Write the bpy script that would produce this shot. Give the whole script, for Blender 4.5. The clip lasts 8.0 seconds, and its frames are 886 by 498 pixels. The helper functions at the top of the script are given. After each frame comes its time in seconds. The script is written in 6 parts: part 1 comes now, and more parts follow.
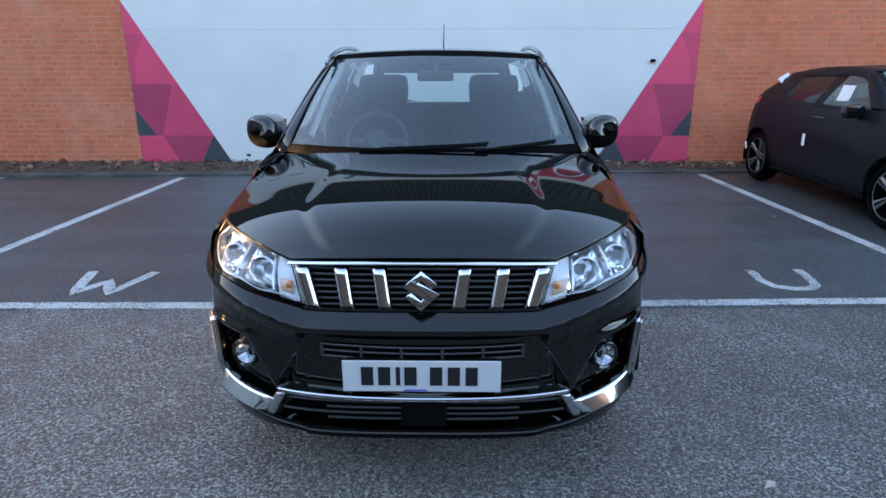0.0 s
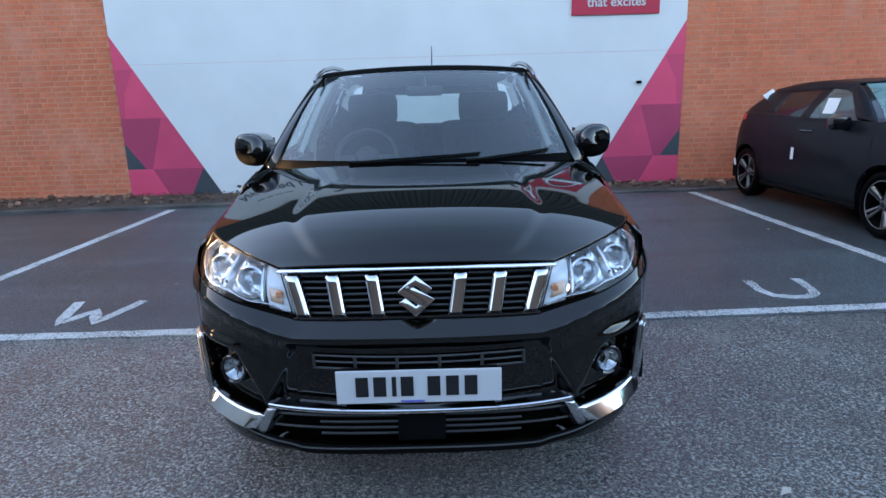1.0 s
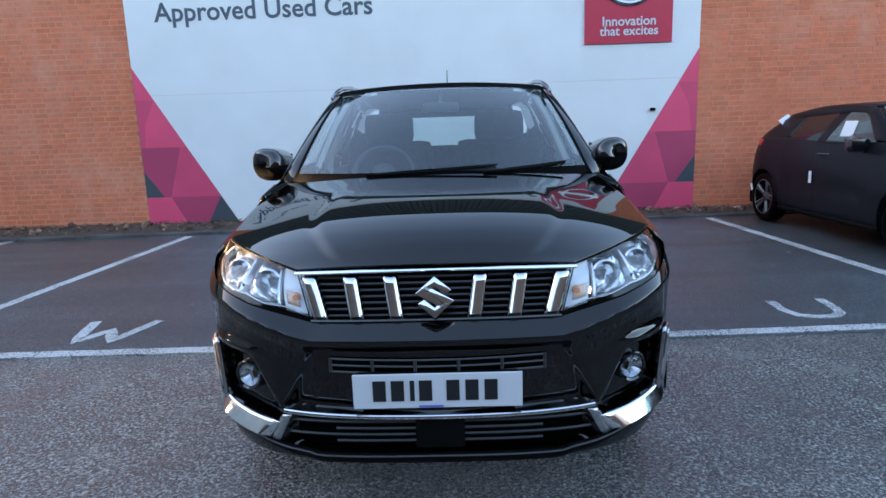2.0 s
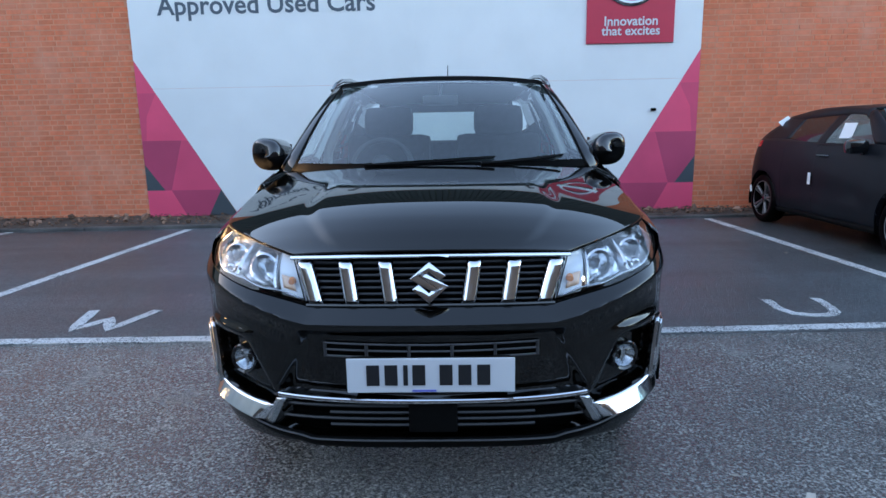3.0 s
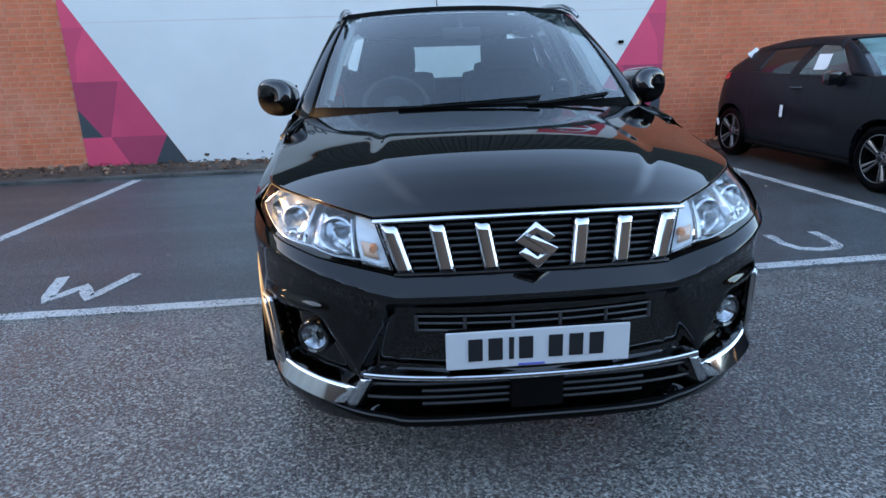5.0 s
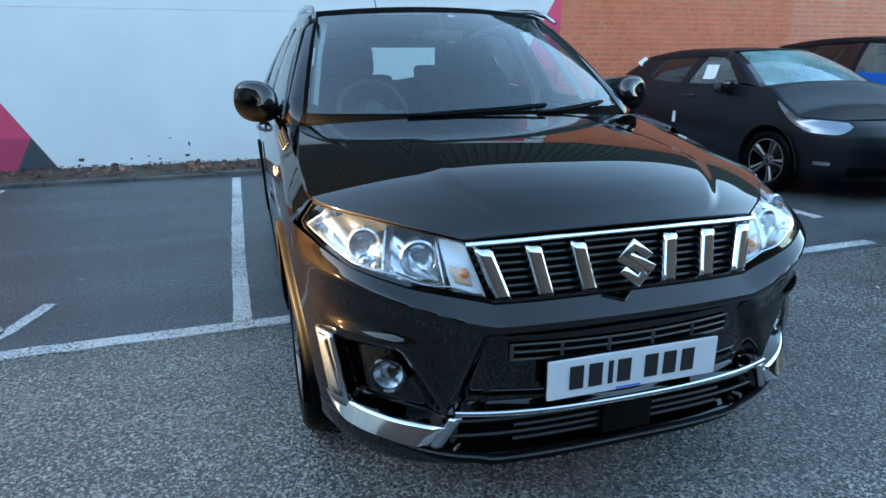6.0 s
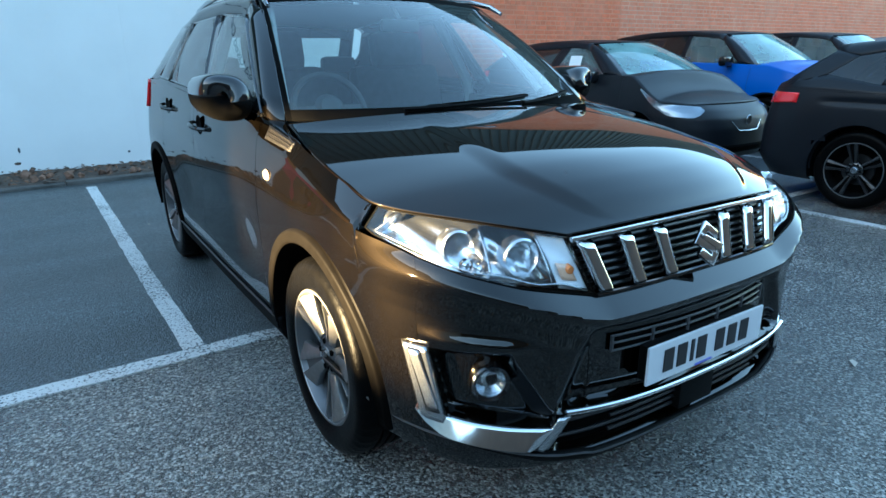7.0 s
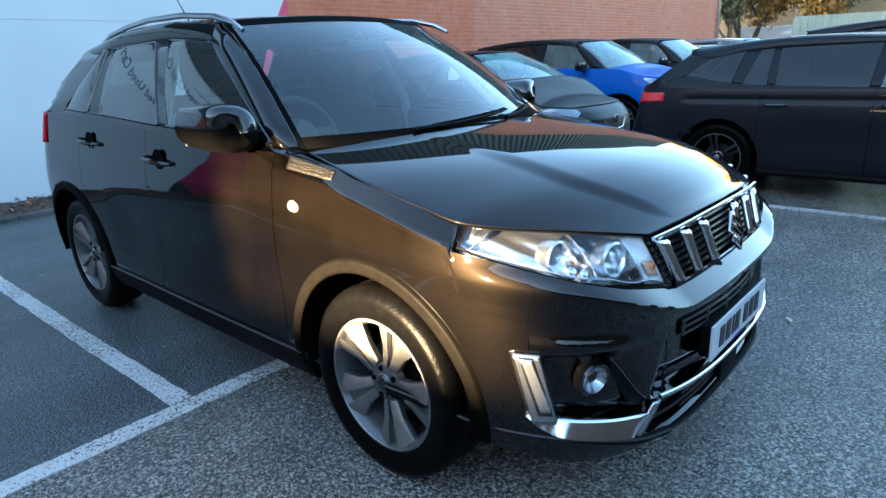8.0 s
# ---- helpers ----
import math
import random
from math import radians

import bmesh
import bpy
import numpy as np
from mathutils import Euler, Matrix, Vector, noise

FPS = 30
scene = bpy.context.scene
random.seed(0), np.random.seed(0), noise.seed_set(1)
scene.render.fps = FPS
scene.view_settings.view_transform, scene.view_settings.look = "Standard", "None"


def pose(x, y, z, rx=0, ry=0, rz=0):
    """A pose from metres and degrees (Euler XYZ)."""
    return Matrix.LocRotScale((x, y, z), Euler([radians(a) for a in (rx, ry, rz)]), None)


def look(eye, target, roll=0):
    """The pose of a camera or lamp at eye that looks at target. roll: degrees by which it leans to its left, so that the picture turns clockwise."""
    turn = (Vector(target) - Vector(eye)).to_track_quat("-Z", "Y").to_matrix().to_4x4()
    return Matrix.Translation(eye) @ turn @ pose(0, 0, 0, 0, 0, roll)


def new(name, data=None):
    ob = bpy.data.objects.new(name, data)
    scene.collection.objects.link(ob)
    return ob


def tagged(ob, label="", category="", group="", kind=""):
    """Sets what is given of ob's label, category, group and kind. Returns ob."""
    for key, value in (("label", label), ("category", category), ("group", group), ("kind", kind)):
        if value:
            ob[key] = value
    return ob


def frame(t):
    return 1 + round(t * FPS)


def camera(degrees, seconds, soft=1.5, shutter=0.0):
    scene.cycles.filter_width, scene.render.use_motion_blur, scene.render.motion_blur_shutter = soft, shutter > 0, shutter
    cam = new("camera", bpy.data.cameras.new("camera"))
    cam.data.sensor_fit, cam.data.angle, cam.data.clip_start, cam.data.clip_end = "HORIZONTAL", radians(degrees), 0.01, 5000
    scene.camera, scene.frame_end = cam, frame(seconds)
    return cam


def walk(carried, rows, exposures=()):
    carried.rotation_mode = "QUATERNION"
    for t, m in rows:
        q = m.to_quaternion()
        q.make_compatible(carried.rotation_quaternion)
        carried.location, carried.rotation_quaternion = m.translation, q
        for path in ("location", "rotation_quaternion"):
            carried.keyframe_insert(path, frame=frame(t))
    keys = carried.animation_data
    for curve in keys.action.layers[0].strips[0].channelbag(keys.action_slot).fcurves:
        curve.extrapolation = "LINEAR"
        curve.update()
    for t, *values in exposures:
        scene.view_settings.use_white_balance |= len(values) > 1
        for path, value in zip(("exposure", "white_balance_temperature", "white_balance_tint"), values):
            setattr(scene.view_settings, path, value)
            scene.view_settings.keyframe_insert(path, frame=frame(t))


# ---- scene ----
cam = camera(71.9, 8.0)
PATH = [
    (0, (0.103, -1.796, 1.482), (0.069, 0.116, 0.895), -0.1),
    (0.5, (0.102, -1.784, 1.441), (0.041, 0.156, 0.956), -0.7),
    (1, (0.098, -1.76, 1.377), (0.087, 0.179, 0.89), -1.6),
    (1.5, (0.088, -1.757, 1.315), (0.056, 0.211, 0.96), -1.8),
    (2, (0.078, -1.759, 1.273), (0.026, 0.204, 0.895), -1.9),
    (3.5, (0.098, -1.788, 1.23), (0.077, 0.176, 0.851), 0.0),
    (4, (0.021, -1.771, 1.231), (0.08, 0.182, 0.806), 0.5),
    (4.5, (-0.16, -1.691, 1.251), (-0.079, 0.258, 0.81), -0.7),
    (4.7, (-0.239, -1.628, 1.251), (-0.171, 0.289, 0.684), -1.9),
    (5.8, (-0.819, -1.314, 1.281), (-0.303, 0.531, 0.707), 0.4),
    (6, (-0.928, -1.264, 1.282), (-0.363, 0.563, 0.698), -0.3),
    (6.5, (-1.193, -1.072, 1.286), (-0.411, 0.666, 0.682), -0.6),
    (7, (-1.479, -0.908, 1.279), (-0.441, 0.689, 0.67), -0.4),
    (7.5, (-1.76, -0.75, 1.305), (-0.536, 0.718, 0.715), -2.0),
    (8, (-1.984, -0.526, 1.326), (-0.572, 0.762, 0.737), -2.4),
]
walk(cam, [(t, look(eye, target, roll)) for t, eye, target, roll in PATH], [(0.0, 5.21, 7350, 22), (4.7, 5.19, 7350, 22), (5.8, 5.25, 7000, 12), (7.0, 5.26, 6450, 1), (8.0, 5.20, 6300, 8)])
# ---- light ----
world = bpy.data.worlds.new("sky")
scene.world = world
world.use_nodes = True
sky = world.node_tree.nodes.new("ShaderNodeTexSky")
sky.sky_type, sky.sun_disc = "NISHITA", False
sky.sun_elevation, sky.sun_rotation = radians(6.0), radians(-84.3)
sky.air_density, sky.dust_density, sky.ozone_density = 1.0, 1.0, 2.0
world.node_tree.links.new(sky.outputs[0], world.node_tree.nodes["Background"].inputs[0])
world.node_tree.nodes["Background"].inputs[1].default_value = 0.05
sun = new("sun", bpy.data.lights.new("sun", "SUN"))
sun.data.energy, sun.data.angle, sun.data.color = 5.0, radians(0.53), (1.0, 0.69, 0.37)
sun.matrix_world = look((-20, 2.0, 1.9), (0, 0, 0))


# ---- materials ----
def material(name, color, rough=0.5, metal=0.0, coat=0.0, vary=0.0, scale=8.0, bump=0.0, bump_scale=60.0, color2=None, ior=1.5, per_piece=0.0, spread=0.0, spec=0.5, ramp_from=0.35, ramp_to=0.65, bloom=None):
    """A principled surface with colour mottling, fine relief and, for pieces, a shade of each one's own."""
    m = bpy.data.materials.new(name)
    m.use_nodes = True
    nt = m.node_tree
    b = nt.nodes["Principled BSDF"]
    b.inputs["Base Color"].default_value = (*color, 1)
    b.inputs["Roughness"].default_value, b.inputs["Metallic"].default_value = rough, metal
    b.inputs["Coat Weight"].default_value, b.inputs["Coat Roughness"].default_value = coat, 0.03
    b.inputs["IOR"].default_value, b.inputs["Specular IOR Level"].default_value = ior, spec
    geo = nt.nodes.new("ShaderNodeTexCoord")
    socket = None
    if vary or color2:
        n = nt.nodes.new("ShaderNodeTexNoise")
        n.inputs["Scale"].default_value, n.inputs["Detail"].default_value = scale, 6.0
        nt.links.new(geo.outputs["Object"], n.inputs["Vector"])
        mix = nt.nodes.new("ShaderNodeMix")
        mix.data_type = "RGBA"
        other = color2 or tuple(c * (1 - vary) for c in color)
        mix.inputs[6].default_value, mix.inputs[7].default_value = (*color, 1), (*other, 1)
        ramp = nt.nodes.new("ShaderNodeMapRange")
        ramp.inputs[1].default_value, ramp.inputs[2].default_value = ramp_from, ramp_to
        nt.links.new(n.outputs[0], ramp.inputs[0])
        nt.links.new(ramp.outputs[0], mix.inputs[0])
        socket = mix.outputs[2]
        if spread:
            r = nt.nodes.new("ShaderNodeMapRange")
            r.inputs[1].default_value, r.inputs[2].default_value = 0.3, 0.7
            r.inputs[3].default_value, r.inputs[4].default_value = max(0.0, rough - spread), min(1.0, rough + spread)
            n2 = nt.nodes.new("ShaderNodeTexNoise")
            n2.inputs["Scale"].default_value, n2.inputs["Detail"].default_value = scale * 1.7, 5.0
            nt.links.new(geo.outputs["Object"], n2.inputs["Vector"])
            nt.links.new(n2.outputs[0], r.inputs[0])
            nt.links.new(r.outputs[0], b.inputs["Roughness"])
    if per_piece:
        info = nt.nodes.new("ShaderNodeObjectInfo")
        island = nt.nodes.new("ShaderNodeNewGeometry")
        add = nt.nodes.new("ShaderNodeMath")
        add.operation = "ADD"
        nt.links.new(info.outputs["Random"], add.inputs[0])
        nt.links.new(island.outputs["Random Per Island"], add.inputs[1])
        frac = nt.nodes.new("ShaderNodeMath")
        frac.operation = "FRACT"
        nt.links.new(add.outputs[0], frac.inputs[0])
        hsv = nt.nodes.new("ShaderNodeHueSaturation")
        hsv.inputs["Color"].default_value = (*color, 1)
        val = nt.nodes.new("ShaderNodeMapRange")
        val.inputs[3].default_value, val.inputs[4].default_value = 1 - per_piece, 1 + per_piece
        nt.links.new(frac.outputs[0], val.inputs[0])
        nt.links.new(val.outputs[0], hsv.inputs["Value"])
        if socket:
            nt.links.new(socket, hsv.inputs["Color"])
        socket = hsv.outputs[0]
    if bloom:
        # broad pale stains laid over all the pieces together
        place = nt.nodes.new("ShaderNodeNewGeometry")
        over = nt.nodes.new("ShaderNodeMix")
        over.data_type = "RGBA"
        over.inputs[7].default_value = (*bloom, 1)
        nt.links.new(socket, over.inputs[6])
        blend = nt.nodes.new("ShaderNodeMath")
        blend.operation = "MULTIPLY"
        for k, (size, lo, hi) in enumerate(((0.55, 0.40, 0.75), (3.2, 0.38, 0.70))):
            spots = nt.nodes.new("ShaderNodeTexNoise")
            spots.inputs["Scale"].default_value, spots.inputs["Detail"].default_value = size, 7.0
            nt.links.new(place.outputs["Position"], spots.inputs["Vector"])
            span = nt.nodes.new("ShaderNodeMapRange")
            span.inputs[1].default_value, span.inputs[2].default_value = lo, hi
            nt.links.new(spots.outputs[0], span.inputs[0])
            nt.links.new(span.outputs[0], blend.inputs[k])
        nt.links.new(blend.outputs[0], over.inputs[0])
        socket = over.outputs[2]
    if socket:
        nt.links.new(socket, b.inputs["Base Color"])
    if bump:
        n3 = nt.nodes.new("ShaderNodeTexNoise")
        n3.inputs["Scale"].default_value, n3.inputs["Detail"].default_value = bump_scale, 4.0
        nt.links.new(geo.outputs["Object"], n3.inputs["Vector"])
        bp = nt.nodes.new("ShaderNodeBump")
        bp.inputs["Strength"].default_value, bp.inputs["Distance"].default_value = bump, 0.01
        nt.links.new(n3.outputs[0], bp.inputs["Height"])
        nt.links.new(bp.outputs[0], b.inputs["Normal"])
    return m


def glass_material(name, tint, rough=0.0, base=0.08, haze=0.0, film_color=(0.7, 0.72, 0.72)):
    """A pane: tinted clear glass under the gloss of its two faces (base: straight on), with a dusty film that also
    carries the haze of reflected sky.
    """
    m = bpy.data.materials.new(name)
    m.use_nodes = True
    nt = m.node_tree
    nt.nodes.remove(nt.nodes["Principled BSDF"])
    clear, gloss, mix, weight = (nt.nodes.new("ShaderNode" + k) for k in ("BsdfTransparent", "BsdfGlossy", "MixShader", "LayerWeight"))
    clear.inputs[0].default_value = (*tint, 1)
    gloss.inputs["Roughness"].default_value = rough
    weight.inputs["Blend"].default_value = 0.5
    power, scale = nt.nodes.new("ShaderNodeMath"), nt.nodes.new("ShaderNodeMath")
    power.operation, scale.operation = "POWER", "MULTIPLY_ADD"
    power.inputs[1].default_value = 4.0
    scale.inputs[1].default_value, scale.inputs[2].default_value = 1 - base, base
    nt.links.new(weight.outputs["Facing"], power.inputs[0])
    nt.links.new(power.outputs[0], scale.inputs[0])
    nt.links.new(scale.outputs[0], mix.inputs[0])
    nt.links.new(clear.outputs[0], mix.inputs[1])
    nt.links.new(gloss.outputs[0], mix.inputs[2])
    top = mix
    if haze:
        film, over = nt.nodes.new("ShaderNodeBsdfDiffuse"), nt.nodes.new("ShaderNodeMixShader")
        film.inputs[0].default_value = (*film_color, 1)
        spots = nt.nodes.new("ShaderNodeTexNoise")
        spots.inputs["Scale"].default_value, spots.inputs["Detail"].default_value = 3.0, 6.0
        co = nt.nodes.new("ShaderNodeTexCoord")
        nt.links.new(co.outputs["Object"], spots.inputs["Vector"])
        amount = nt.nodes.new("ShaderNodeMapRange")
        amount.inputs[1].default_value, amount.inputs[2].default_value, amount.inputs[3].default_value, amount.inputs[4].default_value = 0.3, 0.7, haze * 0.6, haze * 1.4
        nt.links.new(spots.outputs[0], amount.inputs[0])
        nt.links.new(amount.outputs[0], over.inputs[0])
        nt.links.new(mix.outputs[0], over.inputs[1])
        nt.links.new(film.outputs[0], over.inputs[2])
        top = over
    nt.links.new(top.outputs[0], nt.nodes["Material Output"].inputs[0])
    return m


def asphalt_material(name, dark, light, rough, chip, chip_scale, wet=0.5, relief=0.0045, streak=0.06):
    """Wet tarmac: stones in dark binder, damp patches, a stony relief and a film of water."""
    m = bpy.data.materials.new(name)
    m.use_nodes = True
    nt = m.node_tree
    b = nt.nodes["Principled BSDF"]
    co = nt.nodes.new("ShaderNodeTexCoord")

    def noise_at(scale, detail):
        n = nt.nodes.new("ShaderNodeTexNoise")
        n.inputs["Scale"].default_value, n.inputs["Detail"].default_value = scale, detail
        nt.links.new(co.outputs["Object"], n.inputs["Vector"])
        return n.outputs[0]

    def ranged(socket, lo, hi, out_lo, out_hi):
        r = nt.nodes.new("ShaderNodeMapRange")
        for k, value in enumerate((lo, hi, out_lo, out_hi)):
            r.inputs[k + 1].default_value = value
        nt.links.new(socket, r.inputs[0])
        return r.outputs[0]

    def maths(kind, p, q):
        n = nt.nodes.new("ShaderNodeMath")
        n.operation = kind
        for k, value in enumerate((p, q)):
            if isinstance(value, (int, float)):
                n.inputs[k].default_value = value
            else:
                nt.links.new(value, n.inputs[k])
        return n.outputs[0]

    vor = nt.nodes.new("ShaderNodeTexVoronoi")
    vor.inputs["Scale"].default_value = chip_scale
    nt.links.new(co.outputs["Object"], vor.inputs["Vector"])
    big, patch = noise_at(0.55, 8.0), noise_at(3.5, 6.0)
    fine, grit = noise_at(chip_scale * 0.45, 4.0), noise_at(chip_scale * 1.6, 2.0)
    sep = nt.nodes.new("ShaderNodeSeparateColor")
    nt.links.new(vor.outputs["Color"], sep.inputs[0])
    mix = nt.nodes.new("ShaderNodeMix")
    mix.data_type = "RGBA"
    mix.inputs[6].default_value, mix.inputs[7].default_value = (*dark, 1), (*light, 1)
    nt.links.new(ranged(maths("MULTIPLY", sep.outputs[0], ranged(fine, 0.35, 0.65, 0.3, 1.0)), 0.15, 0.85, 0.0, chip), mix.inputs[0])
    hsv = nt.nodes.new("ShaderNodeHueSaturation")
    nt.links.new(mix.outputs[2], hsv.inputs["Color"])
    # faint bands left by the paving machine
    drawn = nt.nodes.new("ShaderNodeMapping")
    drawn.inputs["Scale"].default_value = (0.22, 2.6, 1.0)
    nt.links.new(co.outputs["Object"], drawn.inputs["Vector"])
    bands = nt.nodes.new("ShaderNodeTexNoise")
    bands.inputs["Scale"].default_value, bands.inputs["Detail"].default_value = 1.0, 5.0
    nt.links.new(drawn.outputs[0], bands.inputs["Vector"])
    banded = ranged(bands.outputs[0], 0.38, 0.66, 1 - streak, 1 + 1.6 * streak)
    nt.links.new(maths("MULTIPLY", banded, maths("MULTIPLY", ranged(big, 0.3, 0.7, 0.72, 1.28), ranged(patch, 0.3, 0.7, 0.80, 1.20))), hsv.inputs["Value"])
    nt.links.new(hsv.outputs[0], b.inputs["Base Color"])
    nt.links.new(ranged(maths("ADD", big, maths("MULTIPLY", patch, 0.4)), 0.5, 0.9, rough - 0.07, rough + 0.16), b.inputs["Roughness"])
    b.inputs["Specular IOR Level"].default_value = 0.9
    height = maths("ADD", maths("SUBTRACT", maths("MULTIPLY", fine, 1.6), vor.outputs["Distance"]), maths("MULTIPLY", grit, 0.5))

    def bumped(distance):
        n = nt.nodes.new("ShaderNodeBump")
        n.inputs["Strength"].default_value, n.inputs["Distance"].default_value = 1.0, distance
        nt.links.new(height, n.inputs["Height"])
        return n.outputs[0]
    nt.links.new(bumped(relief), b.inputs["Normal"])
    # a film of water over the stones, thinner where the surface has drained
    nt.links.new(ranged(maths("ADD", big, maths("MULTIPLY", patch, 0.8)), 0.65, 1.15, wet, wet * 0.15), b.inputs["Coat Weight"])
    b.inputs["Coat Roughness"].default_value, b.inputs["Coat IOR"].default_value = 0.12, 1.36
    nt.links.new(bumped(relief * 0.5), b.inputs["Coat Normal"])
    return m


def road_paint_material(name, paint, bare):
    """Road paint worn off the tops of the stones, in some stretches more than in others."""
    m = material(name, paint, 0.5, bump=0.6, bump_scale=130)
    nt = m.node_tree
    b = nt.nodes["Principled BSDF"]
    co = nt.nodes.new("ShaderNodeTexCoord")
    noises = []
    for scale, detail in ((95, 3.0), (2.2, 4.0), (14, 3.0)):
        n = nt.nodes.new("ShaderNodeTexNoise")
        n.inputs["Scale"].default_value, n.inputs["Detail"].default_value = scale, detail
        nt.links.new(co.outputs["Object"], n.inputs["Vector"])
        noises.append(n.outputs[0])
    wear = nt.nodes.new("ShaderNodeMapRange")
    for k, value in enumerate((0.35, 0.65, 0.06, -0.10)):
        wear.inputs[k + 1].default_value = value
    nt.links.new(noises[1], wear.inputs[0])
    total = nt.nodes.new("ShaderNodeMath")
    total.operation = "SUBTRACT"
    nt.links.new(noises[0], total.inputs[0])
    nt.links.new(wear.outputs[0], total.inputs[1])
    worn = nt.nodes.new("ShaderNodeMapRange")
    worn.inputs[1].default_value, worn.inputs[2].default_value = 0.56, 0.63
    nt.links.new(total.outputs[0], worn.inputs[0])
    dirt = nt.nodes.new("ShaderNodeMix")
    dirt.data_type = "RGBA"
    dirt.inputs[6].default_value, dirt.inputs[7].default_value = (*(c * 0.82 for c in paint), 1), (*paint, 1)
    nt.links.new(noises[2], dirt.inputs[0])
    mix = nt.nodes.new("ShaderNodeMix")
    mix.data_type = "RGBA"
    mix.inputs[7].default_value = (*bare, 1)
    nt.links.new(dirt.outputs[2], mix.inputs[6])
    nt.links.new(worn.outputs[0], mix.inputs[0])
    nt.links.new(mix.outputs[2], b.inputs["Base Color"])
    return m


